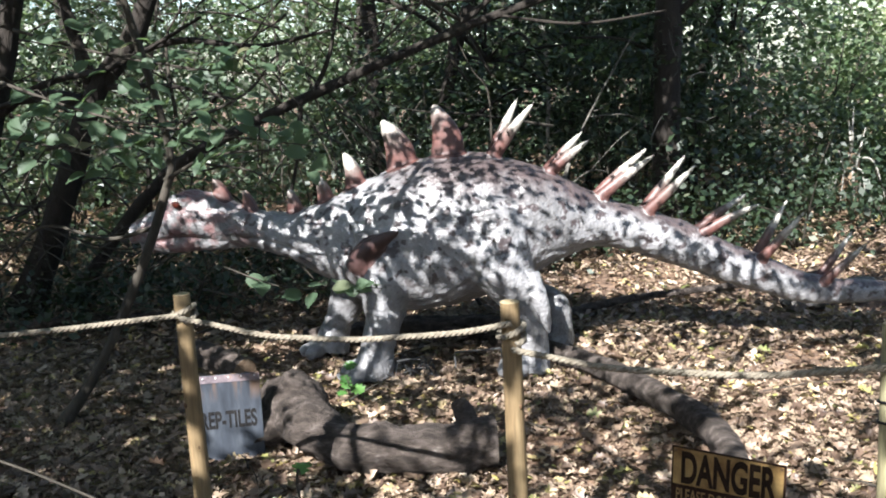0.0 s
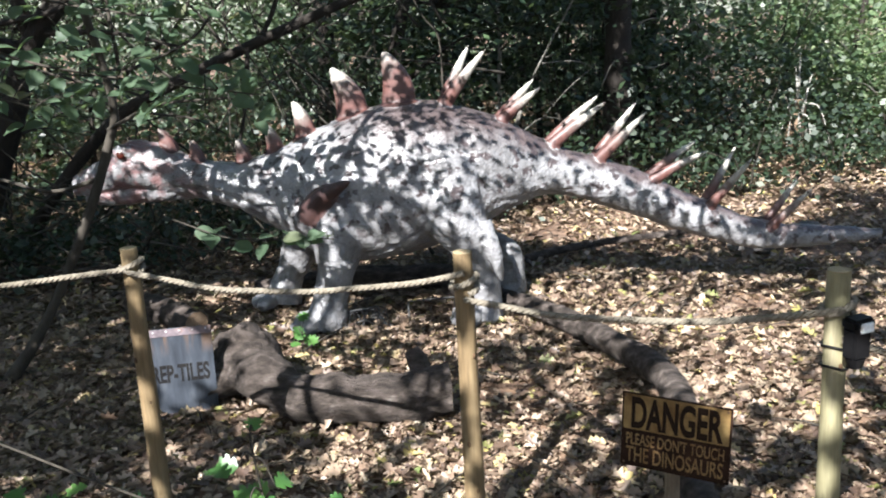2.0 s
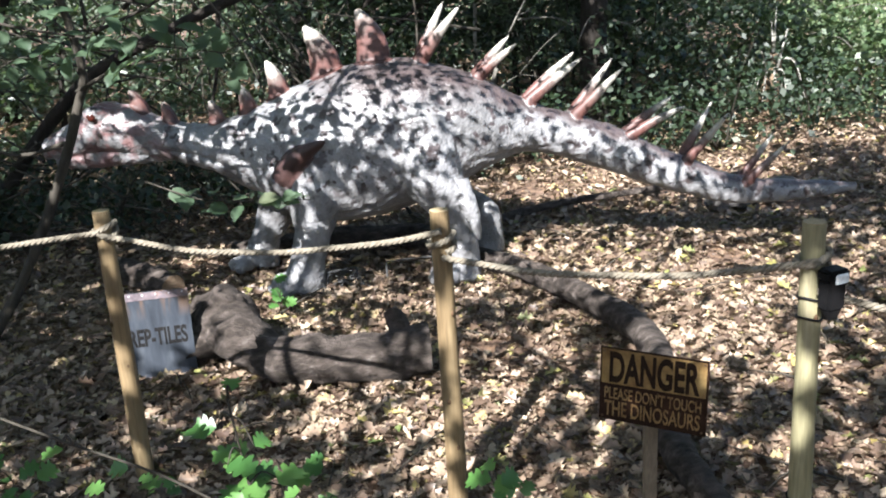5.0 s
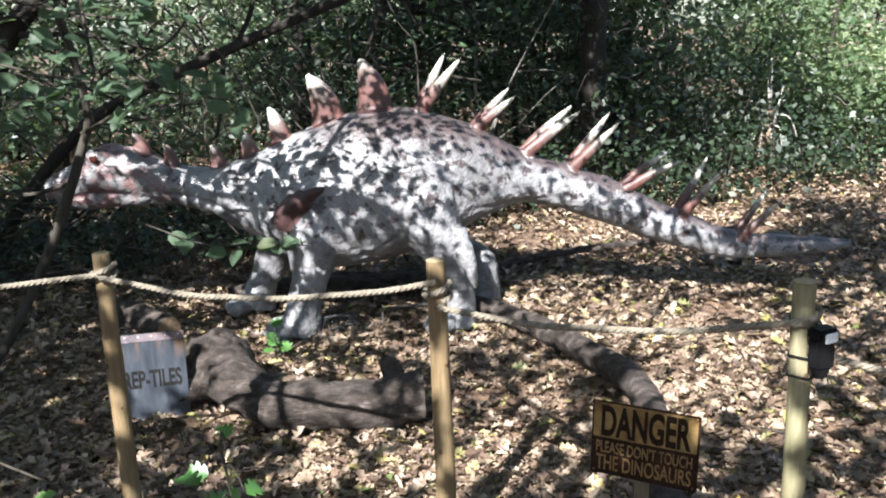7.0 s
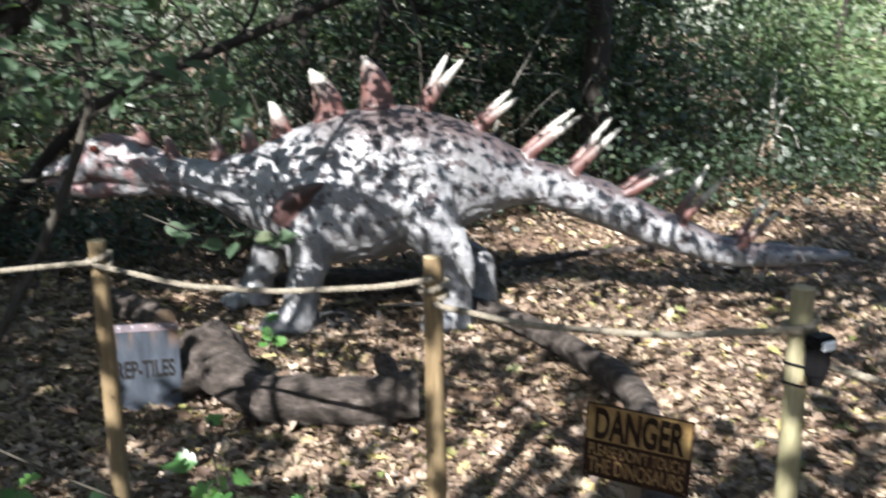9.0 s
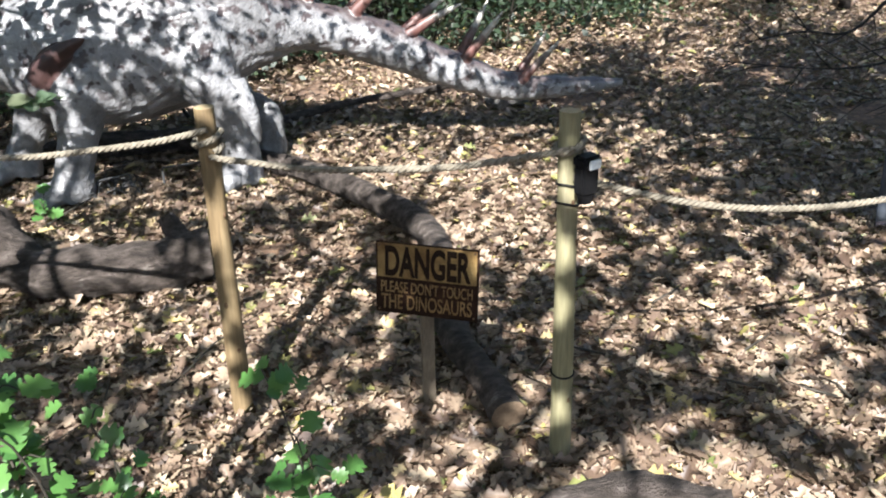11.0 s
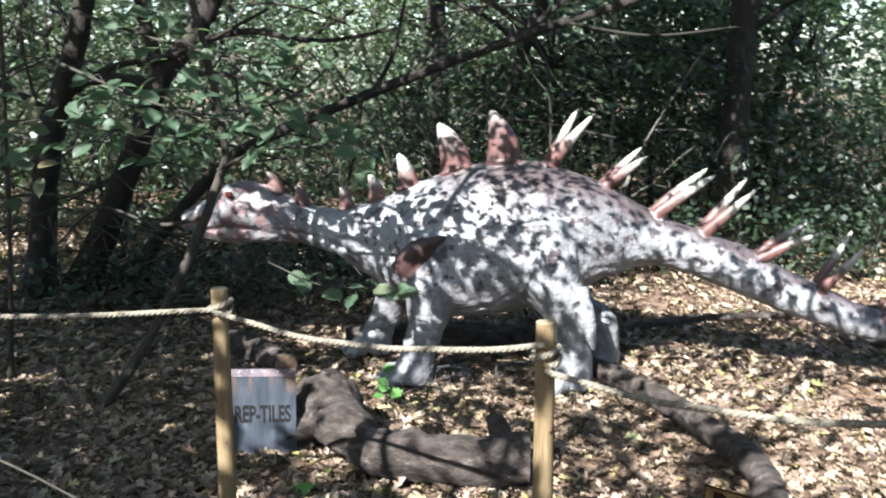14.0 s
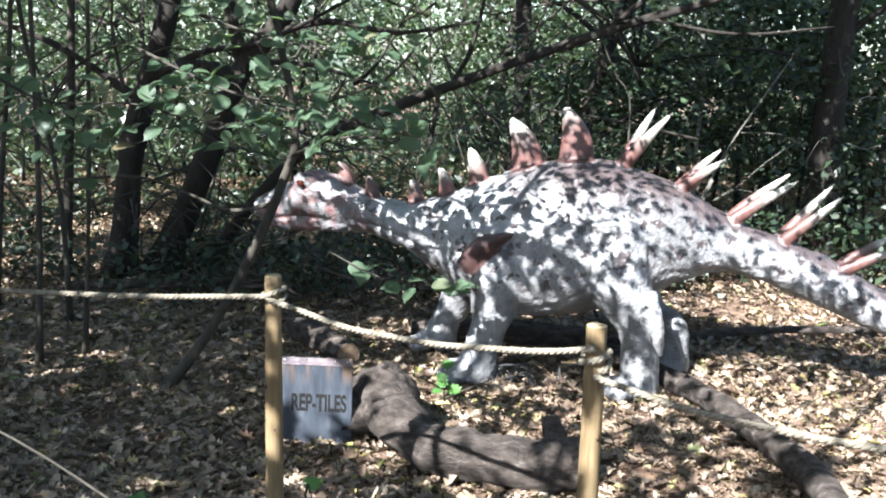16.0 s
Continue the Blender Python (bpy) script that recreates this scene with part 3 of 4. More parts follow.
        slot[np.linalg.norm(co - np.array([0.405, YS + y, 1.075]), axis=1) < 0.0265 + 0.004] = 2
    for n_, v in enumerate(bm.verts):
        x, y, z = v.co
        v[lay] = back[n_]
        if slot[n_] == 0:
            # folds of skin and lumps
            d = 0.012 * noise.noise(Vector((x * 5, y * 5, z * 2.2))) + 0.006 * noise.noise(v.co * 16) + 0.0035 * noise.noise(v.co * 38)
            fold = math.sin((x * 0.9 + z * 0.5) * 26 + 3 * noise.noise(v.co * 3))
            d -= 0.014 * max(0, fold - 0.55) * (1 if 0.5 < x < 3.0 else 0.6)
            # creases under the neck and along the belly
            for x0, x1, z0, z1 in ((0.62, 1.32, 0.865, 0.66), (1.72, 2.2, 0.43, 0.60), (2.62, 3.1, 0.70, 0.735)):
                if x0 < x < x1:
                    f = (x - x0) / (x1 - x0)
                    d -= 0.016 * math.sin(f * math.pi) * math.exp(-((z - z0 - (z1 - z0) * f * f) / 0.014) ** 2)
            v.co += v.normal * d
    for f in bm.faces:
        f.smooth = True
        f.material_index = int(np.median([slot[v.index] for v in f.verts]))
    me = bpy.data.meshes.new("dinosaur_statue")
    bm.to_mesh(me)
    bm.free()
    for m in (SKIN, SPIKE, EYE):
        me.materials.append(m)
    ob = new("dinosaur_statue", me)
    tagged(ob, "grey spotted plated dinosaur statue with red-brown plates and pale-tipped spikes", "statue")


make_dinosaur()


# ---- rope barrier ----
POSTS = [((-0.75, 3.05), (-0.75, 3.05), 1.04, 0.031), ((1.19, 3.2), (1.2, 3.2), 1.05, 0.031), ((2.37, 2.87), (2.37, 2.87), 1.055, 0.032), ((3.32, 2.315), (3.32, 2.315), 1.10, 0.030), ((5.15, 2.25), (5.15, 2.25), 1.10, 0.031)]


def make_post(i):
    (bx, by), (tx, ty), h, r = POSTS[i]
    lab = ["pale round pine barrier post with tied rope", "greenish treated round barrier post with tied rope"][i >= 3]
    t = empty("barrier_post", (bx, by, 0), lab, "post", "posts of the rope barrier")
    bm = bmesh.new()
    P = [Vector((bx, by, -0.1)).lerp(Vector((tx, ty, h)), k / 24) for k in range(25)]
    rings = tube(bm, P, lambda f: r * (1.12 - 0.16 * f), 18, 0.05, 4, cap=False)
    top = rings[-1]
    inner = [bm.verts.new(v.co * 0.985 + Vector((tx, ty, h)) * 0.015 + Vector((0, 0, 0.003))) for v in top]
    for k in range(18):
        bm.faces.new((top[k], top[(k + 1) % 18], inner[(k + 1) % 18], inner[k]))
    pole = part("pole", bm, POSTOLD if i >= 3 else POSTWOOD, t)
    bm = bmesh.new()
    bm.faces.new([bm.verts.new(v) for v in [Vector((tx + r * .95 * math.cos(a), ty + r * .95 * math.sin(a), h + 0.004)) for a in [2 * math.pi * k / 18 for k in range(18)]]])
    g = bmesh.ops.extrude_face_region(bm, geom=bm.faces[:])
    for v in g["geom"]:
        if isinstance(v, bmesh.types.BMVert):
            v.co.z -= 0.012
    part("sawn_top", bm, ENDGRAIN, t, "pale sawn end grain", False)
    for _ in range(3):
        a, z = R.uniform(-2.6, -0.5), R.uniform(0.2, h - 0.2)
        bm = bmesh.new()
        c = Vector((bx, by, z)) + Vector((math.cos(a), math.sin(a), 0)) * r * 1.02
        bmesh.ops.create_uvsphere(bm, u_segments=8, v_segments=6, radius=1, matrix=Matrix.Translation(c) @ Matrix.Rotation(a, 4, "Z") @ Matrix.Diagonal((0.004, 0.007, 0.011, 1)))
        part("knot", bm, KNOT, pole)
    return t


post_things = [make_post(i) for i in range(len(POSTS))]


def rope_strands(thing, P, r=0.0105, pitch=0.06):
    """Three laid strands along the path P, one mesh each."""
    F = frames_along(P)
    L = [0.0]
    for a, b in zip(P, P[1:]):
        L.append(L[-1] + (b - a).length)
    for s in range(3):
        Q = []
        for p, f, l in zip(P, F, L):
            a = 2 * math.pi * (l / pitch + s / 3)
            Q.append(p + (f[1] * math.cos(a) + f[2] * math.sin(a)) * r * 0.52)
        bm = bmesh.new()
        tube(bm, Q, r * 0.56, 6, 0.12, 60)
        part("strand", bm, ROPE, thing)


def rope_span(i, j, sag, z0, z1, dy=-0.045):
    a, b = POSTS[i], POSTS[j]
    A, B = Vector((a[1][0], a[1][1] + dy, z0)), Vector((b[1][0], b[1][1] + dy, z1))
    t = empty("barrier_rope", A, "sagging twisted pale hemp rope between two posts", "rope", "ropes of the barrier")
    n = int((B - A).length / 0.009)
    P = []
    for k in range(n + 1):
        f = k / n
        p = A.lerp(B, f)
        p.z -= sag * 4 * f * (1 - f)
        p += Vector((0, 0.006 * noise.noise(Vector((f * 5, i, 0))), 0.006 * noise.noise(Vector((f * 5, 7, i)))))
        P.append(p)
    rope_strands(t, P)


def rope_wrap(i, z, turns=1.3):
    (bx, by), (tx, ty), h, r = POSTS[i]
    t = empty("rope_hitch", (tx, ty - r, z), "pale hemp rope wound round a wooden post", "rope", "ropes of the barrier")
    P = []
    n = int(turns * 2 * math.pi * (r + 0.009) / 0.009)
    for k in range(n + 1):
        f = k / n
        a = -1.2 + 2 * math.pi * turns * f
        P.append(Vector((tx + math.cos(a) * (r + 0.009), ty + math.sin(a) * (r + 0.009), z + 0.034 * (f - 0.5) + 0.01 * math.sin(a * 1.3))))
    rope_strands(t, P)


rope_span(0, 1, 0.035, 0.985, 0.985)
rope_span(1, 2, 0.065, 0.975, 1.0)
rope_span(2, 3, 0.05, 0.915, 1.01)
rope_span(3, 4, 0.20, 0.93, 1.0)
for i, z in ((0, 0.98), (1, 0.985), (2, 0.955), (3, 1.0), (4, 1.0)):
    rope_wrap(i, z)


# ---- black sensor box on its post ----
def make_box():
    t = empty("sensor_box", (3.385, 2.275, 0.86), "black plastic sensor box with white lens strapped to a post", "sensor")
    M = pose(3.345, 2.25, 0.94, 0, 0, 22) @ Matrix.Scale(0.88, 4)
    bm = bmesh.new()
    box(bm, (0.068, 0.05, 0.10), M @ Matrix.Translation((0, 0, -0.012)), 0.008)
    g = bmesh.ops.create_cone(bm, cap_ends=True, segments=20, radius1=0.022, radius2=0.033, depth=0.03, matrix=M @ Matrix.Translation((0, 0, -0.073)) @ Matrix.Diagonal((1, 0.75, 1, 1)))
    part("housing", bm, BLACK, t, "", False)
    bm = bmesh.new()
    box(bm, (0.078, 0.06, 0.036), M @ Matrix.Translation((0, -0.003, 0.048)), 0.008)
    hood = part("hood", bm, BLACK, t, "", False)
    bm = bmesh.new()
    box(bm, (0.048, 0.008, 0.03), M @ Matrix.Translation((0.002, -0.034, 0.042)), 0.003)
    part("lens", bm, PANEL, hood, "white translucent sensor window", False)
    for z in (0.845, 0.90):
        bm = bmesh.new()
        P = [Vector((3.32 + 0.033 * math.cos(a), 2.315 + 0.033 * math.sin(a), z + 0.004 * math.sin(a * 2))) for a in [2 * math.pi * k / 28 for k in range(29)]]
        tube(bm, P, 0.0035, 6)
        part("strap", bm, BLACK, t)


make_box()


def make_cable_tie():
    bm = bmesh.new()
    P = [Vector((3.32 + 0.034 * math.cos(a), 2.315 + 0.034 * math.sin(a), 0.30 + 0.006 * math.sin(a))) for a in [2 * math.pi * k / 28 for k in range(29)]]
    tube(bm, P, 0.003, 6)
    ob = part("cable_tie", bm, BLACK)
    tagged(ob, "thin black cable tie round a wooden post", "cable tie")


make_cable_tie()


# ---- signs ----
def lettering(parent, text, size, wide, M, material, bold=0.0, align="CENTER", name="lettering"):
    cu = bpy.data.curves.new("text", "FONT")
    cu.body, cu.size, cu.align_x, cu.align_y = text, size, align, "CENTER"
    cu.extrude, cu.offset = 0.0008, bold
    ob = new("text", cu)
    dg = bpy.context.evaluated_depsgraph_get()
    dg.update()
    me = bpy.data.meshes.new_from_object(ob.evaluated_get(dg))
    bpy.data.objects.remove(ob)
    me.transform(M @ pose(0, 0, 0, 90) @ Matrix.Diagonal((wide, 1, 1, 1)))
    me.materials.clear()
    me.materials.append(material)
    o = new(name, me)
    adopt(o, parent)
    return o


def danger_sign():
    t = empty("danger_sign", (3.0, 2.74, 0), "yellow and brown rusty danger sign on a wooden stake", "sign")
    d = Vector((0.28, -0.15, 0)).normalized()
    M = Matrix.Translation((2.968, 2.565, 0.535)) @ Matrix.Rotation(math.atan2(d.y, d.x), 4, "Z") @ pose(0, 0, 0, -4, 1.5, 0)
    w, h = 0.325, 0.236
    bm = bmesh.new()
    box(bm, (w, 0.006, h), M, 0.002)
    board = part("board", bm, BROWNBOARD, t, "dark rusty brown board", False)
    bm = bmesh.new()
    box(bm, (w - 0.012, 0.003, h * 0.47), M @ Matrix.Translation((0, -0.0035, h * 0.245)), 0.001)
    panel = part("upper_panel", bm, YELLOWBOARD, board, "stained yellow panel", False)
    for sx in (-1, 1):
        for sz in (-1, 1):
            bm = bmesh.new()
            bmesh.ops.create_uvsphere(bm, u_segments=8, v_segments=6, radius=0.004, matrix=M @ Matrix.Translation((sx * (w / 2 - 0.012), -0.005, sz * (h / 2 - 0.012))))
            part("screw", bm, KNOT, board)
    lettering(board, "DANGER", 0.132, 0.505, M @ Matrix.Translation((0, -0.006, 0.052)), BROWNINK, 0.0045)
    lettering(board, "PLEASE DON'T TOUCH", 0.052, 0.545, M @ Matrix.Translation((0, -0.0045, -0.03)), YELLOWINK, 0.0003)
    lettering(board, "THE DINOSAURS", 0.068, 0.56, M @ Matrix.Translation((0, -0.0045, -0.08)), YELLOWINK, 0.0006)
    bm = bmesh.new()
    a, b = Vector((3.0, 2.735, -0.05)), Vector((2.972, 2.60, 0.60))
    ax = (b - a).normalized()
    S = Matrix.Translation((a + b) / 2) @ ax.to_track_quat("Z", "Y").to_matrix().to_4x4() @ Matrix.Rotation(0.3, 4, "Z")
    box(bm, (0.042, 0.026, (b - a).length), S, 0.003)
    part("stake", bm, STAKE, t, "weathered grey wooden stake", False)


danger_sign()


def joke_sign(name, M, base, label, lines):
    t = empty(name, base, label, "sign", "riveted grey metal signs")
    w, h = 0.345, 0.475
    bm = bmesh.new()
    box(bm, (w, 0.008, h), M @ Matrix.Translation((0, 0, h / 2)), 0.002)
    board = part("board", bm, METAL, t, "", False)
    for z, hh in ((h - 0.02, 0.036), (0.03, 0.056)):
        bm = bmesh.new()
        box(bm, (w, 0.004, hh), M @ Matrix.Translation((0, -0.0055, z)), 0.001)
        strip = part("strip", bm, STRIP, t, "rust-stained riveted strip", False)
        for k in range(6):
            bm = bmesh.new()
            bmesh.ops.create_uvsphere(bm, u_segments=8, v_segments=6, radius=0.0045, matrix=M @ Matrix.Translation((-w * 0.43 + k * w * 0.172, -0.0075, z + 0.006)))
            part("rivet", bm, RIVET, strip)
    for text, size, wide, z, x in lines:
        lettering(board, text, size, wide, M @ Matrix.Translation((x, -0.0052, z)), INK, 0.0036)
    bm = bmesh.new()
    box(bm, (0.03, 0.02, 0.34), M @ Matrix.Translation((0, 0.016, 0.12)), 0.002)
    part("stake", bm, STAKE, t, "", False)


joke_sign("metal_sign", pose(1.01, 4.1, -0.035, -2, 0.8, 11), (1.01, 4.1, 0), "weathered grey riveted metal sign with black lettering beside a log", [("REP-TILES", 0.115, 0.545, 0.25, 0.014)])
joke_sign("metal_sign", pose(5.60, 3.55, -0.02, -2, 0, -14), (5.60, 3.55, 0), "weathered grey riveted metal sign with five lines of lettering",
          [("WHAT DO", 0.066, 0.6, 0.355, 0), ("DINOSAURS", 0.066, 0.6, 0.295, 0), ("USE ON THEIR", 0.066, 0.6, 0.235, 0), ("KITCHEN", 0.066, 0.6, 0.175, 0), ("FLOORS?", 0.066, 0.6, 0.115, 0)])


# ---- logs ----
def log_thing(name, pts, r0, r1, label, rough=0.28, knobs=(), material=None, steps=40):
    t = empty(name, Vector(pts[0]), label, "log")
    bm = bmesh.new()
    P = smooth_path(pts, steps)
    if isinstance(r0, list):
        rr = smooth_path([(r, 0, 0) for r in r0], steps)
        radius = lambda f: rr[round(f * steps)].x
    else:
        radius = lambda f: r0 + (r1 - r0) * f
    rings = tube(bm, P, radius, 32, rough, 5.0, cap=False)
    # furrows that run along the bark
    off = R.random() * 40
    for i, ring in enumerate(rings):
        for k, v in enumerate(ring):
            d = v.co - P[i]
            a = 2 * math.pi * k / len(ring)
            v.co = P[i] + d * (1 + 0.10 * noise.noise(Vector((math.cos(a) * 4.5 + off, math.sin(a) * 4.5, i / steps * 6))))
    ends = [[v.co.copy() for v in ring] for ring in (rings[0], rings[-1])]
    part("trunk", bm, material or LOGBARK, t)
    for ring, k in ((ends[0], 0), (ends[1], -1)):
        bm = bmesh.new()
        c = Vector(P[k])
        rim = [bm.verts.new(v) for v in [c + (q - c) * 0.99 for q in ring]]
        mid = bm.verts.new(c + (P[k] - P[1 if k == 0 else -2]) * 0.25)
        for a in range(len(rim)):
            bm.faces.new((rim[a], rim[(a + 1) % len(rim)], mid))
        part("broken_end", bm, BROKEN, t, "rough broken wood")
    for kp, a, b in knobs:
        bm = bmesh.new()
        tube(bm, smooth_path(kp, 12), taper(a, b), 12, 0.3, 8)
        part("branch_stub", bm, material or LOGBARK, t)
    return t


log_thing("fallen_log", [(1.17, 4.44, 0.20), (1.28, 4.32, 0.19), (1.42, 4.15, 0.15), (1.60, 4.01, 0.11), (1.82, 3.95, 0.105), (2.08, 3.95, 0.11), (2.29, 3.97, 0.105)],
          [0.125, 0.15, 0.135, 0.105, 0.11, 0.12, 0.105], 0,
          "thick gnarled grey-brown fallen log with a branch stub", 0.34,
          [([(2.17, 4.0, 0.14), (2.16, 4.04, 0.21), (2.12, 4.06, 0.29)], 0.066, 0.036), ([(1.28, 4.30, 0.22), (1.30, 4.30, 0.29), (1.33, 4.28, 0.355)], 0.085, 0.06), ([(1.24, 4.26, 0.13), (1.13, 4.20, 0.10), (1.05, 4.18, 0.06)], 0.09, 0.05)], None, 64)
log_thing("fallen_branch", [(3.2, 2.46, 0.07), (3.18, 2.75, 0.09), (3.17, 3.05, 0.08), (3.27, 3.6, 0.09), (3.27, 4.05, 0.11), (3.13, 4.5, 0.10), (2.9, 5.0, 0.09), (2.66, 5.38, 0.07), (2.3, 5.75, 0.07)], 0.058, 0.068,
          "long dark curved fallen branch lying on the leaves", 0.2, (), None, 80)
log_thing("fallen_log", [(0.30, 5.62, 0.10), (0.55, 5.42, 0.11), (0.80, 5.22, 0.09)], 0.085, 0.075, "short dark fallen log behind a metal sign", 0.25)
log_thing("fallen_log", [(1.02, 5.86, 0.075), (1.6, 5.98, 0.09), (2.2, 5.95, 0.08), (2.75, 5.62, 0.07)], 0.075, 0.085, "dark log lying beneath the dinosaur statue", 0.2)
log_thing("fallen_log", [(3.05, 1.9, 0.02), (3.2, 1.97, 0.045), (3.45, 1.97, 0.045), (3.65, 1.88, 0.02)], 0.085, 0.08, "grey-brown half-buried log at the path edge", 0.3)
log_thing("fallen_branch", [(2.75, 6.35, 0.04), (3.3, 6.6, 0.07), (4.0, 6.85, 0.06), (4.8, 7.2, 0.05)], 0.03, 0.02, "thin dead branch lying on the leaves", 0.2)
log_thing("fallen_branch", [(-1.9, 6.35, 0.05), (-0.9, 6.55, 0.10), (0.1, 6.7, 0.07)], 0.04, 0.025, "thin dead branch lying on the leaves", 0.25)


def stone(x, y, r, label, sq=0.7):
    bm = bmesh.new()
    bmesh.ops.create_icosphere(bm, subdivisions=3, radius=r)
    o = Vector((x * 9, y * 9, 0))
    for v in bm.verts:
        v.co *= 1 + 0.35 * noise.noise(v.co / r * 0.9 + o) + 0.1 * noise.noise(v.co / r * 3 + o)
        v.co.z *= sq
        v.co += Vector((x, y, r * sq * 0.55))
    tagged(part("stone", bm, STONE, None, "", False), label, "stone", "stones by the tail")


for x, y, r in ((4.42, 6.5, 0.10), (4.62, 6.62, 0.13), (4.85, 6.55, 0.09), (4.55, 6.42, 0.07), (4.98, 6.72, 0.11)):
    stone(x, y, r, "rough dark grey stone on the fallen leaves")


def wire_stand(x0, y0, x1, y1, h):
    bm = bmesh.new()
    P = [(x0, y0, -0.02), (x0, y0, h * 0.9), (x0 + 0.02 * (x1 - x0), y0, h), (x1, y1, h), (x1 + 0.01, y1, h * 0.9), (x1 + 0.01, y1, -0.02)]
    Q = []
    for a, b in zip(P, P[1:]):
        Q += [Vector(a).lerp(Vector(b), k / 6) for k in range(6)]
    tube(bm, Q + [Vector(P[-1])], 0.007, 6)
    tagged(part("metal_staple", bm, WIRE), "bent dark metal rod frame beside the statue", "rod", "rods by the statue")


wire_stand(2.05, 5.32, 2.32, 5.36, 0.12)
wire_stand(1.70, 5.25, 1.86, 5.32, 0.10)


def root_clump():
    t = empty("dead_plant", (1.82, 5.22, 0), "small dead grey plant tangle between the statue's feet", "plant")
    for _ in range(26):
        p = Vector((1.82 + R.uniform(-.13, .13), 5.22 + R.uniform(-.06, .06), 0.0))
        d = Vector((R.uniform(-.14, .14), R.uniform(-.08, .08), R.uniform(.05, .15)))
        bm = bmesh.new()
        tube(bm, smooth_path([p, p + d * .6 + Vector((0, 0, .02)), p + d + Vector((R.uniform(-.06, .06), 0, -.03))], 6), taper(.005, .002), 5)
        part("twig", bm, WIRE, t)


root_clump()


# ---- trees and understorey ----
rng = np.random.default_rng(5)
R.seed(5)
tree("leaning_tree", [(-1.86, 7.04, 0), (-1.66, 7.0, 1.15), (-1.27, 7.0, 2.3), (-0.8, 6.9, 4.0), (-0.6, 6.7, 6.2)], 0.112, 0.05, [((-0.8, 6.2, 5.6), (2.2, 2.0, 1.2))],
     "dark leaning woodland tree with rough bark", "tree", "", None,
     [([(-1.5, 7.0, 1.6), (-1.0, 6.9, 1.85), (-0.4, 6.8, 1.95), (0.3, 6.7, 2.25)], 0.035, 0.012), ([(-1.55, 7.0, 1.45), (-2.2, 6.8, 1.9), (-3.0, 6.6, 2.2)], 0.04, 0.012)])
tree("forked_tree", [(-1.62, 7.3, 0), (-0.95, 7.0, 1.15), (-0.66, 6.95, 1.75), (-0.2, 6.9, 2.3), (0.3, 6.8, 3.6), (0.6, 6.6, 6.0)], 0.112, 0.045, [((1.2, 6.6, 5.6), (2.0, 2.0, 1.2))],
     "dark forked tree with crooked limbs", "tree", "", None,
     [([(-0.70, 6.95, 1.68), (-1.0, 6.9, 1.76), (-1.35, 6.85, 1.70)], 0.07, 0.02), ([(-0.66, 6.95, 1.78), (-0.75, 6.9, 2.3), (-0.9, 6.8, 3.2)], 0.06, 0.03),
      ([(-0.45, 6.95, 2.0), (0.1, 6.8, 2.1), (0.7, 6.6, 2.02), (1.3, 6.5, 2.1)], 0.032, 0.01), ([(-0.62, 6.95, 1.8), (0.0, 6.7, 1.78), (0.55, 6.5, 1.66)], 0.026, 0.008)])
tree("leaning_tree", [(-1.3, 7.5, 0), (-0.75, 7.25, 0.62), (-0.2, 7.1, 1.12), (0.22, 7.0, 1.34), (1.12, 7.0, 1.70), (2.14, 7.0, 2.07), (3.0, 7.0, 2.34), (4.2, 6.9, 2.9), (5.4, 6.8, 3.8)], 0.058, 0.018, None,
     "long dark branch leaning across behind the statue", "tree", "", None,
     [([(2.0, 7.0, 2.02), (2.3, 7.0, 2.22), (2.75, 6.95, 2.6)], 0.03, 0.015), ([(1.0, 7.0, 1.66), (1.15, 7.0, 1.95), (1.3, 6.9, 2.5)], 0.022, 0.01),
      ([(0.9, 7.0, 1.6), (0.85, 6.95, 1.2), (0.7, 7.0, 0.7)], 0.02, 0.01), ([(2.4, 7.0, 2.15), (3.0, 6.9, 2.05), (3.6, 6.8, 2.1)], 0.014, 0.006)], steps=50)
tree("leaning_sapling", [(-0.08, 4.67, 0), (0.14, 4.72, 0.3), (0.38, 4.78, 0.75), (0.58, 4.8, 1.2), (0.64, 4.8, 1.5), (0.5, 4.7, 2.4), (0.4, 4.5, 3.6)], 0.032, 0.016, None,
     "thin dark leaning sapling stem", "sapling", "", THINBARK,
     [([(0.52, 4.8, 1.05), (0.2, 4.9, 0.98), (-0.2, 5.0, 1.05), (-0.5, 5.0, 0.8)], 0.014, 0.005), ([(0.6, 4.8, 1.3), (0.9, 4.7, 1.42), (1.3, 4.5, 1.45)], 0.012, 0.005)])
for x, y, dx, r in ((-0.97, 4.75, 0.1, 0.018), (-0.82, 4.98, 0.15, 0.016), (-2.3, 6.9, 0.2, 0.045), (-1.35, 5.6, -0.25, 0.02), (-2.1, 5.8, 0.3, 0.022), (-2.9, 6.4, -0.1, 0.03)):
    tree("sapling", [(x, y, 0), (x + dx * 0.3 + 0.04, y, 1.0), (x + dx, y, 2.2), (x + dx * 1.4, y, 4.0)], r, r * 0.55, None, "slender dark woodland sapling", "sapling", "saplings", THINBARK,
         [([(x + dx * .5, y, 1.4), (x + dx * .5 + .3, y, 1.75), (x + dx * .5 + .7, y - .1, 1.9)], r * .4, .004), ([(x + dx * .3, y, 0.9), (x - .3, y, 1.2), (x - .7, y, 1.3)], r * .4, .004)], steps=16, seg=8)

# trees with crowns added out of view to dapple the light: base, height, crowns as (centre, radius, leaf clumps, leaf
# length)
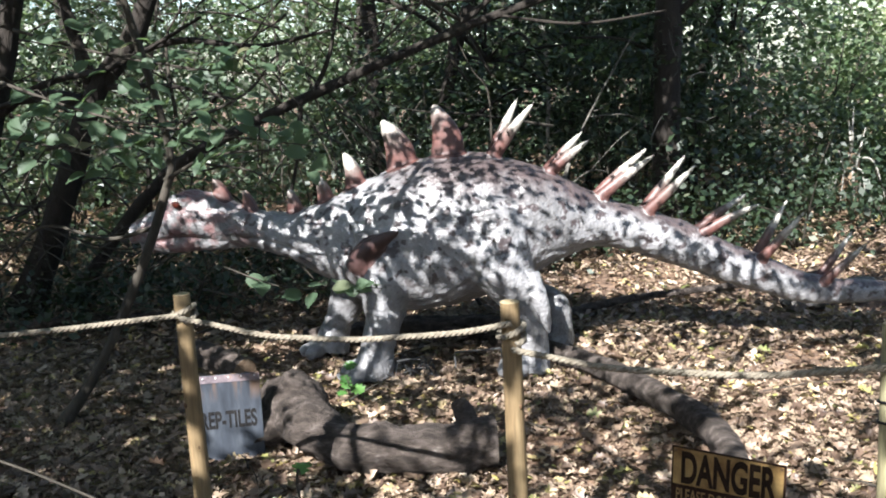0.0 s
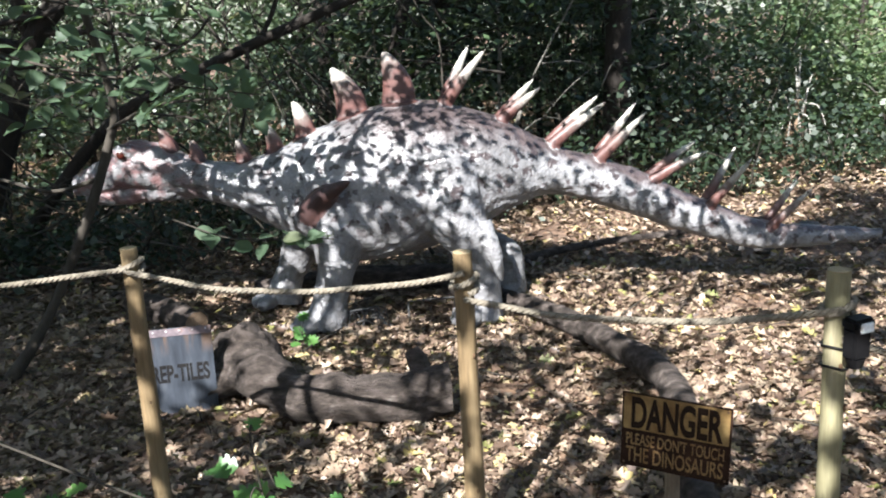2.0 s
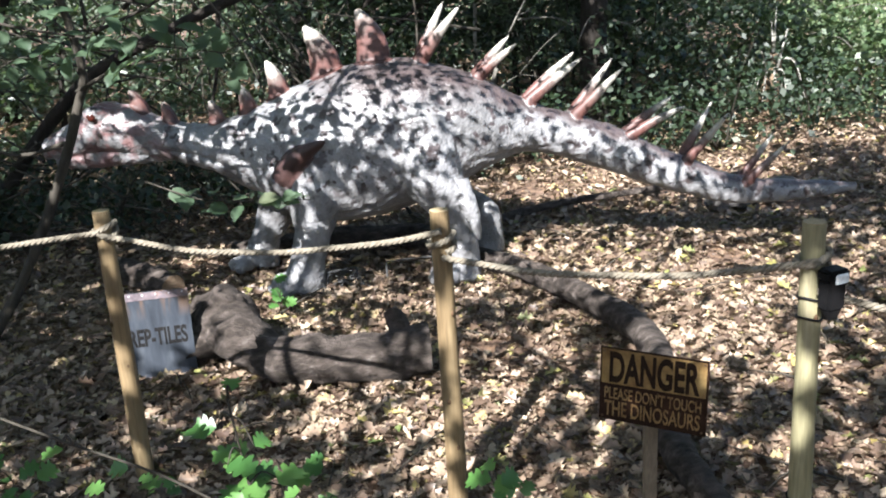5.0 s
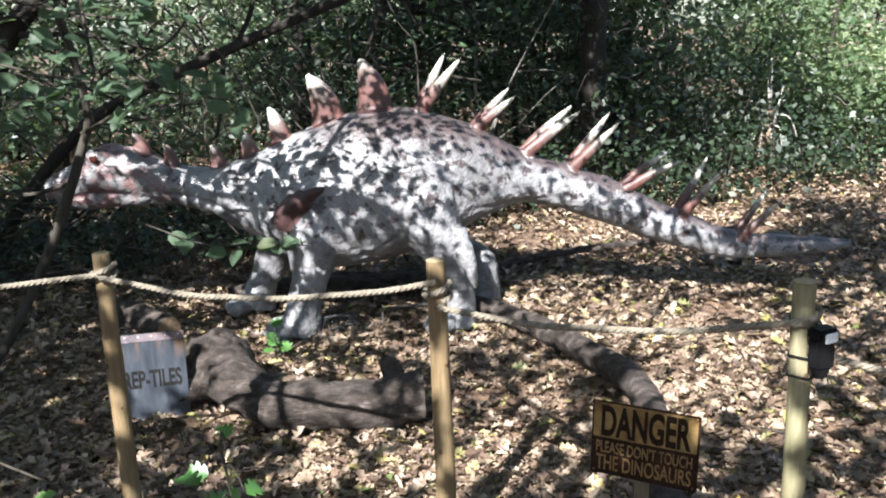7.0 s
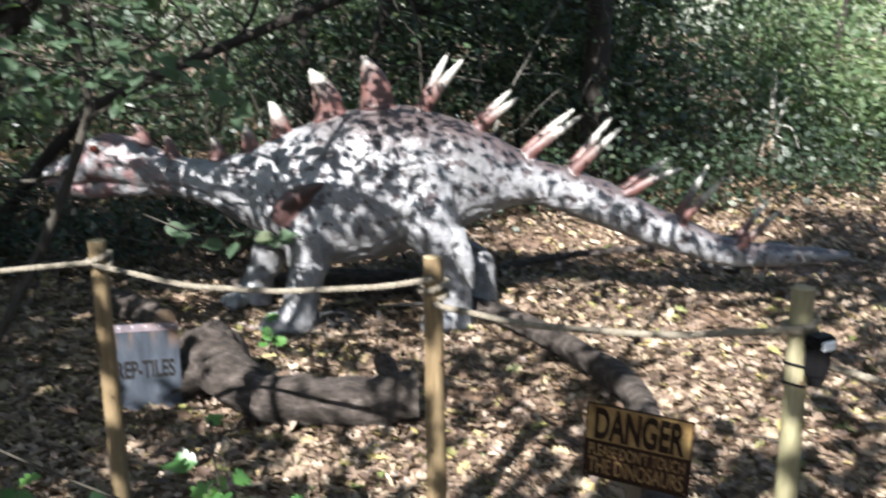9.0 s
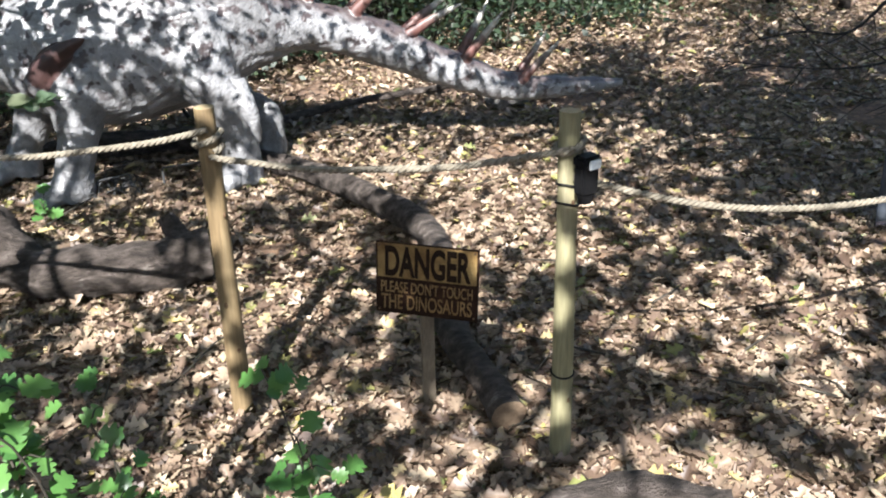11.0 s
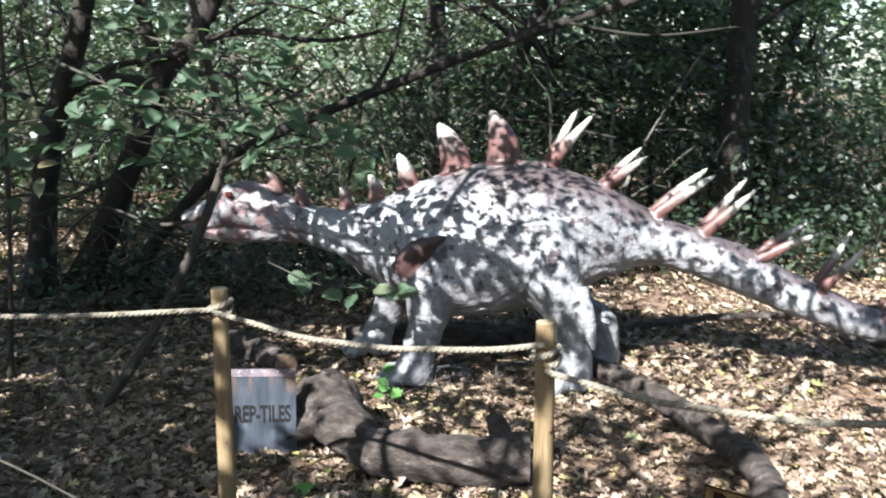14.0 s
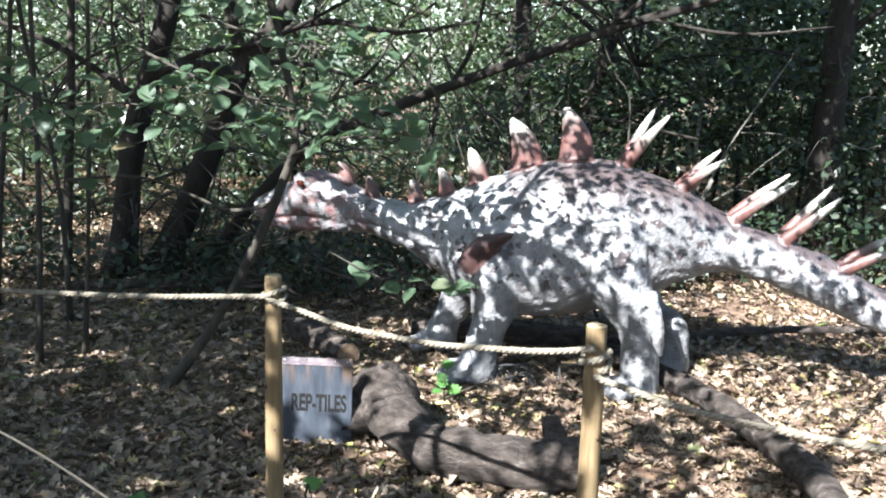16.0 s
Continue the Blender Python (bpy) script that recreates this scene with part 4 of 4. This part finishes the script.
for x, y, h, crowns in ((-0.6, -3.4, 5.0, (((0.8, 4.1, 3.0), 1.3, 30, 0.075), ((2.9, 4.2, 3.1), 1.3, 28, 0.075), ((1.2, 0.4, 4.3), 1.3, 7, 0.18), ((1.7, -0.9, 4.4), 1.2, 13, 0.2), ((0.2, 0.3, 4.4), 1.1, 4, 0.18), ((3.4, 1.2, 4.3), 1.1, 32, 0.15))),
                        (-2.6, 0.4, 4.6, (((-2.6, 1.6, 4.0), 1.7, 120, 0.17), ((-2.2, 4.0, 4.1), 1.5, 110, 0.13), ((-1.2, 3.7, 4.6), 1.2, 26, 0.12), ((-1.7, -0.7, 4.2), 1.6, 130, 0.17), ((-0.3, 1.9, 4.2), 0.8, 10, 0.15), ((-3.4, -0.4, 4.2), 1.6, 54, 0.17))),
                        (-5.2, 3.4, 4.6, (((-4.4, 3.6, 4.2), 1.8, 54, 0.18), ((-3.0, 5.6, 4.4), 1.7, 44, 0.18))),
                        (5.6, -1.2, 5.0, (((3.3, 2.6, 4.6), 1.1, 24, 0.15), ((4.4, 1.4, 4.2), 1.5, 76, 0.16), ((4.6, 3.4, 4.3), 1.6, 60, 0.16), ((4.4, -0.9, 4.5), 1.6, 22, 0.18), ((6.0, 0.6, 4.3), 1.5, 46, 0.17), ((5.6, 2.2, 4.5), 1.5, 44, 0.17))),
                        (8.6, 1.6, 5.0, (((6.6, 2.6, 4.3), 1.6, 50, 0.17), ((6.3, 4.8, 4.6), 1.6, 44, 0.17), ((8.6, 3.6, 4.4), 1.7, 12, 0.17))),
                        (3.6, -4.4, 5.6, (((3.4, -2.0, 5.0), 1.5, 14, 0.19), ((1.4, -4.0, 5.0), 1.5, 10, 0.19))), (-5.6, 8.0, 5.0, (((-4.8, 7.2, 4.8), 1.8, 36, 0.19), ((-3.4, 8.8, 5.2), 1.7, 30, 0.19))),
                        (0.9, 10.4, 5.6, (((2.0, 6.5, 5.3), 1.5, 60, 0.17), ((0.0, 5.0, 4.6), 1.2, 40, 0.12), ((1.6, 7.4, 5.2), 1.6, 60, 0.17), ((3.5, 7.6, 5.3), 1.7, 72, 0.17), ((2.9, 9.7, 5.6), 1.7, 46, 0.17)))):
    tree("added_canopy_tree", [(x, y, 0), (x + 0.15, y, 1.6), (x + 0.1, y + 0.1, h * 0.62), (x + 0.3, y + 0.3, h)], R.uniform(0.11, 0.16), 0.06, [((q[0], q[1] - 0.9, q[2]), (r, r, 0.6), k, l) for q, r, k, l in crowns],
         "tall dark-barked woodland tree, crowns added out of view to cast dappled shade", "tree", "trees of the wood", None, (), CANOPY, 0.19, (20, 30), 0.26)

# thin trunks of the wood behind
spots = []
while len(spots) < 34:
    x, y = R.uniform(-9, 9.5), R.uniform(8.4, 17)
    if x > 4.2 and y < 10.5 or any((x - a) ** 2 + (y - b) ** 2 < 0.5 for a, b in spots):
        continue
    spots.append((x, y))
for x, y in spots:
    r = R.choice((0.015, 0.02, 0.03, 0.04, 0.08))
    l = R.uniform(-1.0, 1.0)
    tree("background_tree", [(x, y, 0), (x + l * 0.3, y, 1.6), (x + l, y, 3.4), (x + l * 1.6, y, 6.0)], r, r * 0.6, [((x + l * 0.8, y, 2.4), (1.3, 1.0, 1.4)), ((x + l * 1.6, y, 5.6), (1.2, 1.2, 0.9), 6, 0.13)][: R.choice((1, 2))] if x < 5 else None, "slender dark trunk in the wood behind", "tree", "trunks of the wood behind", R.choice((BARK, BARK, THINBARK)),
         [([(x + l * .4, y, z), (x + l * .4 + s * .5, y, z + .35), (x + l * .4 + s * 1.2, y - .1, z + .5)], r * .4, .004) for z, s in ((R.uniform(.9, 1.6), R.choice((-1, 1))), (R.uniform(1.6, 2.6), R.choice((-1, 1))))], R.choice((GREEN, SUNNY)), 0.085, (22, 45), 0.3, steps=10, seg=7)
tree("pale_sapling", [(2.95, 10.2, 0), (2.93, 10.2, 0.9), (2.96, 10.2, 1.6), (2.92, 10.2, 2.6), (3.0, 10.2, 4.5)], 0.026, 0.018, None, "slender pale-barked birch sapling", "sapling", "", PALEBARK,
     [([(2.95, 10.2, 1.7), (3.2, 10.1, 1.95), (3.6, 10.1, 2.05)], 0.008, 0.003), ([(2.94, 10.2, 2.1), (2.7, 10.1, 2.35), (2.4, 10.1, 2.4)], 0.008, 0.003)])
tree("dead_branch", [(2.85, 8.2, 0.55), (3.1, 8.25, 1.15), (3.45, 8.3, 1.75), (3.6, 8.3, 2.0)], 0.011, 0.005, None, "grey dead leaning branch among the shrubs", "branch", "", DEADTWIG,
     [([(3.2, 8.25, 1.3), (3.5, 8.2, 1.3), (3.7, 8.2, 1.2)], 0.007, 0.003), ([(3.0, 8.2, 0.9), (2.9, 8.2, 0.6), (2.8, 8.2, 0.2)], 0.012, 0.008)])
tree("old_tree", [(3.98, 9.0, 0), (4.0, 9.0, 1.2), (4.03, 9.0, 2.2), (4.1, 9.0, 3.6), (4.0, 9.0, 6.0)], 0.14, 0.11, None, "thick dark-barked old tree among the dark shaded shrubs", "tree", "", BARK,
     [([(4.03, 9.0, 2.1), (4.5, 8.9, 2.45), (5.2, 8.8, 2.6)], 0.04, 0.015), ([(4.02, 9.0, 1.7), (3.6, 8.9, 1.95), (3.1, 8.8, 2.0)], 0.025, 0.008)])
for x, y in ((8.74, 9.7), (9.25, 9.1), (7.6, 12.2), (10.4, 11.4), (11.4, 9.2)):
    tree("clearing_tree", [(x, y, 0), (x + 0.05, y, 0.9), (x + 0.2, y, 2.0), (x + 0.3, y, 4.5)], 0.05, 0.03, None, "slender dark tree at the edge of the clearing", "tree", "trees by the clearing", BARK,
         [([(x, y, 1.0), (x + .4, y, 1.3), (x + .9, y, 1.4)], 0.012, 0.004), ([(x + .1, y, 1.4), (x - .4, y, 1.8), (x - .8, y, 2.0)], 0.012, 0.004)], steps=12)


def shrub(x, y, h, w, n, leafmat, leaf, label="dense green woodland shrub with thin stems"):
    t = empty("shrub", (x, y, 0), label, "shrub", "shrubs of the understorey")
    for k in range(4):
        a = R.uniform(0, 6.3)
        top = Vector((x + math.cos(a) * w * 0.6, y + math.sin(a) * w * 0.5, h * R.uniform(0.6, 0.95)))
        bm = bmesh.new()
        tube(bm, smooth_path([(x + math.cos(a) * .08, y + math.sin(a) * .08, 0), ((x + top.x) / 2, (y + top.y) / 2, h * 0.45), top], 10), taper(0.014, 0.004), 5, 0.15, 8)
        part("stem", bm, THINBARK, t)
    C, cc = clumps((x, y, h * 0.55), (w * 1.1, w * 0.9, h * 0.52), n // 60, 60, 0.24, 0.1)
    C[:, 2] = np.maximum(C[:, 2], 0.04 + rng.uniform(0, 0.15, len(C)))
    leaves("foliage", C, rng.uniform(0.35, 1.7, len(C)) * leaf, leafmat, t, up=0.5, shape=4)
    return t


# shrubs behind the statue, taller to the back, some coloured darker for shade
for x, y, h, w, m in ((-6.5, 9.5, 2.6, 1.3, GREEN), (-5.0, 9.2, 2.2, 1.2, GREEN), (-3.6, 9.6, 2.2, 1.2, GREEN), (-2.2, 9.4, 1.5, 1.1, GREEN), (-0.8, 9.4, 1.4, 1.1, GREEN), (0.5, 9.6, 1.6, 1.1, GREEN), (1.7, 9.3, 2.0, 1.0, SHADED), (2.4, 11.0, 3.2, 1.4, SHADED), (3.7, 9.6, 2.9, 1.1, SHADED),
                      (4.9, 10.8, 3.2, 1.3, GREEN), (6.3, 11.6, 2.6, 1.2, SUNNY), (-6.0, 12.0, 3.4, 1.7, GREEN), (-3.5, 12.6, 3.2, 1.6, GREEN), (-1.0, 12.6, 3.0, 1.6, GREEN), (1.2, 13.0, 3.4, 1.7, GREEN), (4.0, 13.2, 4.2, 1.8, SHADED), (6.3, 14.0, 3.8, 1.7, SUNNY), (-8.5, 11.0, 3.2, 1.6, GREEN)):
    shrub(x, y, h, w, int((3200 if m is SHADED else 2000) * w * h / 2.6), m, 0.075)
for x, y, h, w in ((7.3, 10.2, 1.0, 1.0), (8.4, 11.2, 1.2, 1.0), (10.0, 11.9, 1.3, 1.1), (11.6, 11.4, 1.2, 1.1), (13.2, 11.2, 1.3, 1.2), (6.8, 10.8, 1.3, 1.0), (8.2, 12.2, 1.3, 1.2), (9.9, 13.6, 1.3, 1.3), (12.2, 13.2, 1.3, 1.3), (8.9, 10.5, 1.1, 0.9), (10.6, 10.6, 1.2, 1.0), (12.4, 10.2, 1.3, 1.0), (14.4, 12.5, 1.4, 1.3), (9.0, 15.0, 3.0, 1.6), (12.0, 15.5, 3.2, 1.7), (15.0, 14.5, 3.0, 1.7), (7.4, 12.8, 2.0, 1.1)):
    shrub(x, y, h, w, int(1700 * w * (h + .4)), SUNLIT if x > 8 else SUNNY, 0.07, "green bramble and shrub by the clearing, brightened in colour for sunlight")
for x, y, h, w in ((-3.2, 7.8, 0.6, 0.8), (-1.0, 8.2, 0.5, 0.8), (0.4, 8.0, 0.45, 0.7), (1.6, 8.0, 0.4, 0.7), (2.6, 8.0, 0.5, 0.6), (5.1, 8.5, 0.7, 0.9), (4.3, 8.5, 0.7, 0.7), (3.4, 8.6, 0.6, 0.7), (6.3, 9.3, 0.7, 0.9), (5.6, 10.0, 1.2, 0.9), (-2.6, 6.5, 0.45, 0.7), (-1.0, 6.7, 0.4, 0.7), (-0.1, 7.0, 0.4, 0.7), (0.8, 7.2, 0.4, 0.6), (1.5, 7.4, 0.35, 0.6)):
    shrub(x, y, h, w, int(1300 * w * (h + .4)), SHADED, 0.06, "low green woodland undergrowth, darkened in colour for shade")

# unseen shrubs close the wood round the camera, added to cut sky light
for x, y, h, w in ((-9, -2, 3.4, 2.0), (-8, -6, 3.6, 2.2), (-4.5, -7.5, 3.4, 2.2), (-1, -8, 3.6, 2.2), (2.5, -8.2, 3.4, 2.2), (6, -7.6, 3.6, 2.2), (9.5, -6, 3.6, 2.2), (11.5, -2, 3.4, 2.0), (12.5, 2.0, 3.2, 1.9), (-9.5, 3, 3.4, 2.0), (-9.5, 7, 3.2, 2.0)):
    shrub(x, y, h, w, int(700 * w * h), GREEN, 0.2)


def ground_ivy():
    n = 9000
    C = np.stack([rng.uniform(3.6, 12.5, n), rng.uniform(7.6, 11.2, n), np.zeros(n)], 1)
    keep = np.array([noise.noise(Vector((p[0] * 0.8, p[1] * 0.8, 2.0))) + (p[1] - 9.4) * 0.35 > rng.random() * 0.5 for p in C])
    C = C[keep]
    C[:, 2] = [ground_z(p[0], p[1]) for p in C]
    C[:, 2] += rng.uniform(0.01, 0.14, len(C))
    tagged(leaves("ground_ivy", C, rng.uniform(0.03, 0.08, len(C)), SUNNY, up=0.9), "low green ivy and seedlings creeping over the leaves", "ivy", kind="stuff")


ground_ivy()


def dead_twigs():
    bm = bmesh.new()
    for _ in range(420):
        x, y = R.uniform(-7, 7.5), R.uniform(7.9, 13)
        p = Vector((x, y, R.uniform(0.2, 3.0)))
        d = Vector((R.uniform(-1, 1), R.uniform(-.3, .3), R.uniform(-.5, .8))) * R.uniform(0.2, 0.8)
        tube(bm, smooth_path([p - d * 0.5, p + Vector((0, 0, R.uniform(-.08, .08))), p + d * 0.5], 6), taper(R.uniform(.004, .010), .002), 5)
    tagged(part("dead_twigs", bm, DEADTWIG), "tangle of thin pale dead twigs among the shrubs", "twigs", kind="stuff")


dead_twigs()


def brushwood():
    bm = bmesh.new()
    for _ in range(190):
        x, y = R.uniform(-3.0, 1.5), R.uniform(6.1, 7.9)
        p = Vector((x, y, R.uniform(0.05, 0.75)))
        d = Vector((R.uniform(-1, 1), R.uniform(-.3, .3), R.uniform(-.35, .5))) * R.uniform(0.25, 0.9)
        tube(bm, smooth_path([p - d * 0.5, p + Vector((R.uniform(-.05, .05), 0, R.uniform(-.1, .1))), p + d * 0.5], 6), taper(R.uniform(.004, .013), .002), 5)
    # thin bare boughs that cross one another higher up
    for _ in range(130):
        p = Vector((R.uniform(-3.6, 2.2), R.uniform(6.6, 8.8), R.uniform(0.6, 2.7)))
        d = Vector((R.uniform(-1, 1), R.uniform(-.3, .3), R.uniform(-.5, 1.0))).normalized() * R.uniform(0.6, 1.9)
        tube(bm, smooth_path([p - d * 0.5, p - d * 0.15 + Vector((R.uniform(-.1, .1), 0, R.uniform(-.12, .12))), p + d * 0.2 + Vector((R.uniform(-.1, .1), 0, R.uniform(-.12, .12))), p + d * 0.5], 12), taper(R.uniform(.006, .018), .003), 6, 0.2, 6)
    tagged(part("brushwood", bm, THINBARK), "tangle of dark dry brushwood beneath the trees", "brushwood", kind="stuff")


brushwood()


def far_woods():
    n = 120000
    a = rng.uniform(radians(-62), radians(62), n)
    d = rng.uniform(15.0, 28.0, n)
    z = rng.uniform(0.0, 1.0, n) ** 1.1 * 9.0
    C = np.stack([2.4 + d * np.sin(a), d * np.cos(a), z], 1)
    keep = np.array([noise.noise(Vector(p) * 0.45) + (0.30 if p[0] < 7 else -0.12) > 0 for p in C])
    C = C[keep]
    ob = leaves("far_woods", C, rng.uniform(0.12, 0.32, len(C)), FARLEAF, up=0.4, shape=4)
    tagged(ob, "distant green woodland foliage paled in colour for haze, with bright gaps", "woods", kind="stuff")


far_woods()


def broken_stump():
    t = empty("broken_stump", (5.96, 9.6, 0), "pale splintered broken tree stump among brambles", "stump")
    bm = bmesh.new()
    tube(bm, smooth_path([(5.96, 9.6, 0), (5.94, 9.6, 0.35), (5.98, 9.6, 0.7)], 12), taper(0.13, 0.07), 12, 0.4, 6)
    part("trunk", bm, BROKEN, t)
    for k in range(11):
        a = R.uniform(0, 6.3)
        q = Vector((5.97 + 0.05 * math.cos(a), 9.58 + 0.05 * math.sin(a), R.uniform(0.55, 0.75)))
        bm = bmesh.new()
        if k < 3:
            tube(bm, [q, q + Vector((R.uniform(-.06, .1), 0, R.uniform(.2, .45)))], taper(0.02, 0.003), 5)
        else:
            tube(bm, smooth_path([q, q + Vector((math.cos(a) * .16, -.1, -.05)), q + Vector((math.cos(a) * .3, -.15, -.45))], 8), taper(0.014, 0.004), 5)
        part("splinter", bm, PALEBARK, t)


broken_stump()


def low_boughs():
    t = empty("low_bough", (8.3, 5.7, 0.02), "bare dark dead bough with drooping twigs resting on the leaves", "branch")
    for pts, r in (([(8.3, 5.7, 0.0), (7.75, 5.68, 0.7), (7.28, 5.65, 0.9), (6.97, 5.6, 0.74), (6.64, 5.55, 0.53), (6.22, 5.5, 0.57), (5.84, 5.5, 0.53)], 0.024),
                   ([(7.9, 5.68, 0.55), (7.3, 5.5, 0.42), (6.86, 5.4, 0.34), (6.37, 5.4, 0.33), (5.63, 5.5, 0.42)], 0.016),
                   ([(8.0, 5.6, 0.4), (7.35, 5.3, 0.22), (7.04, 5.2, 0.14), (6.53, 5.2, 0.16)], 0.013),
                   ([(7.7, 5.7, 0.75), (7.31, 5.9, 0.92), (6.88, 6.0, 0.99), (5.94, 6.1, 0.92)], 0.012)):
        P = smooth_path(pts, 26)
        bm = bmesh.new()
        tube(bm, P, taper(r, 0.004), 7, 0.2, 5)
        limb = part("limb", bm, BARK, t)
        for k in range(5, 26, 2):
            d = Vector((R.uniform(-.55, -.05), R.uniform(-.3, .3), R.uniform(-.22, .3)))
            bm = bmesh.new()
            tube(bm, smooth_path([P[k], P[k] + d * .5 + Vector((0, 0, R.uniform(-.05, .05))), P[k] + d], 7), taper(0.006, 0.002), 5)
            part("twig", bm, BARK, limb)


low_boughs()


# ---- leafy branches and seedlings close by ----
def leaf_data(name, outline, material, curl=0.12):
    """One leaf: outline half-widths along the midrib from stalk to tip, folded along the rib."""
    bm = bmesh.new()
    mid, lf, rt = [], [], []
    n = len(outline)
    for i, (y, w) in enumerate(outline):
        z = -curl * y * y
        mid.append(bm.verts.new((0, y, z)))
        lf.append(bm.verts.new((-w, y + 0.06 * (w > 0.2), z + w * 0.25)))
        rt.append(bm.verts.new((w, y + 0.05 * (w > 0.2), z + w * 0.22)))
    for i in range(n - 1):
        bm.faces.new((mid[i], mid[i + 1], lf[i + 1], lf[i]))
        bm.faces.new((rt[i], rt[i + 1], mid[i + 1], mid[i]))
    bmesh.ops.remove_doubles(bm, verts=bm.verts, dist=0.0005)
    me = bpy.data.meshes.new(name)
    bm.to_mesh(me)
    bm.free()
    me.materials.append(material)
    me.polygons.foreach_set("use_smooth", np.ones(len(me.polygons), bool))
    return me


BROAD = leaf_data("broad_leaf", [(0, 0.0), (0.05, 0.15), (0.16, 0.30), (0.32, 0.37), (0.36, 0.35), (0.52, 0.36), (0.56, 0.33), (0.70, 0.25), (0.74, 0.22), (0.85, 0.11), (1.0, 0.0)], HAZEL, 0.25)
LOBED = leaf_data("lobed_leaf", [(0, 0.0), (0.05, 0.10), (0.14, 0.34), (0.26, 0.42), (0.33, 0.22), (0.45, 0.46), (0.6, 0.52), (0.64, 0.26), (0.76, 0.38), (0.87, 0.36), (0.9, 0.16), (1.0, 0.0)], FRESH, 0.15)


def put_leaf(me, at, size, parent):
    """One leaf, its face turned up and to the light."""
    o = new("leaf", me)
    adopt(o, parent)
    o.matrix_basis = (Matrix.Translation(at) @ Matrix.Rotation(radians(R.uniform(-60, 60)), 4, "Z") @ Matrix.Rotation(radians(R.uniform(5, 62)), 4, "X")
                      @ Matrix.Rotation(radians(R.uniform(0, 360)), 4, "Z") @ Matrix.Diagonal((size, size, size, 1)))


def spray(name, label, pts, r, n_leaf, size, spread, mesh, category, bark=None):
    """A thin stem along pts with side twigs, and single leaves on them."""
    t = empty(name, Vector(pts[0]), label, category, "leafy sprays")
    P = smooth_path(pts, 24)
    bm = bmesh.new()
    tube(bm, P, taper(r, 0.0022), 6, 0.1, 8)
    stem = part("stem", bm, bark or THINBARK, t)
    for k in range(n_leaf):
        p = P[R.randint(4, 24)]
        q = p + Vector((R.uniform(-1, 1), R.uniform(-1, 1), R.uniform(-0.75, 0.75))) * spread
        if k % 3 == 0:
            bm = bmesh.new()
            tube(bm, smooth_path([p, (p + q) / 2 + Vector((0, 0, 0.02)), q], 6), taper(0.0028, 0.0012), 4)
            part("twig", bm, bark or THINBARK, stem)
        put_leaf(mesh, q, R.uniform(0.65, 1.25) * size, t)
    return t


hz = "hazel spray with broad green leaves on a thin twig"
spray("hazel_spray", hz, [(-0.7, 4.1, 1.75), (-0.3, 4.05, 1.6), (0.2, 4.0, 1.6), (0.6, 4.0, 1.5)], 0.009, 54, 0.10, 0.18, BROAD, "branch")
spray("hazel_spray", hz, [(0.1, 4.2, 1.85), (0.6, 4.05, 1.68), (1.1, 3.95, 1.58), (1.6, 3.9, 1.5)], 0.009, 60, 0.10, 0.16, BROAD, "branch")
spray("hazel_spray", hz, [(0.0, 4.6, 2.1), (0.5, 4.5, 1.95), (1.0, 4.4, 1.85), (1.4, 4.3, 1.8)], 0.009, 54, 0.10, 0.18, BROAD, "branch")
spray("hazel_spray", hz, [(-1.2, 4.4, 1.9), (-0.8, 4.3, 1.75), (-0.4, 4.2, 1.5), (-0.2, 4.1, 1.35)], 0.008, 46, 0.10, 0.18, BROAD, "branch")
spray("hazel_spray", hz, [(1.1, 4.05, 0.97), (1.36, 4.0, 0.88), (1.6, 4.0, 0.87), (1.82, 4.0, 0.85)], 0.004, 17, 0.08, 0.055, BROAD, "branch")
sd = "lobed-leaf green hawthorn seedling rising from the leaf litter"
for pts, n, size, sp in (([(2.04, 1.48, 0), (2.02, 1.5, 0.5), (2.0, 1.53, 0.82), (1.97, 1.55, 1.09)], 64, 0.05, 0.062), ([(2.55, 1.9, 0), (2.52, 1.95, 0.3), (2.48, 2.0, 0.5), (2.44, 2.02, 0.63)], 22, 0.055, 0.08),
                         ([(2.2, 1.9, 0), (2.14, 1.95, 0.25), (2.08, 2.0, 0.45), (2.04, 2.02, 0.55)], 16, 0.055, 0.07), ([(2.6, 1.95, 0), (2.56, 2.0, 0.2), (2.53, 2.02, 0.36)], 13, 0.055, 0.07),
                         ([(1.55, 1.62, 0), (1.58, 1.62, 0.5), (1.6, 1.6, 0.9)], 12, 0.045, 0.09), ([(1.75, 1.9, 0), (1.72, 1.95, 0.35), (1.66, 2.0, 0.6)], 12, 0.05, 0.10), ([(1.3, 2.0, 0), (1.28, 2.05, 0.3), (1.26, 2.1, 0.55)], 14, 0.055, 0.12),
                         ([(1.25, 2.9, 0), (1.28, 2.92, 0.08), (1.3, 2.95, 0.14)], 8, 0.07, 0.1), ([(0.75, 2.9, 0), (0.8, 2.95, 0.08), (0.8, 3.0, 0.15)], 10, 0.08, 0.13),
                         ([(1.9, 3.05, 0), (1.92, 3.07, 0.06), (1.93, 3.08, 0.1)], 3, 0.075, 0.04), ([(1.5, 4.75, 0), (1.5, 4.72, 0.12), (1.52, 4.7, 0.24)], 5, 0.09, 0.06)):
    spray("seedling", sd, pts, 0.004, n, size, sp, LOBED, "seedling")
spray("bare_twig", "thin pale leaning twig with few leaves", [(2.12, 1.55, 0), (2.06, 1.45, 0.8), (1.94, 1.4, 1.0), (1.75, 1.38, 1.12), (1.55, 1.38, 1.22), (1.3, 1.36, 1.32)], 0.0022, 4, 0.035, 0.03, LOBED, "twig", THINBARK)
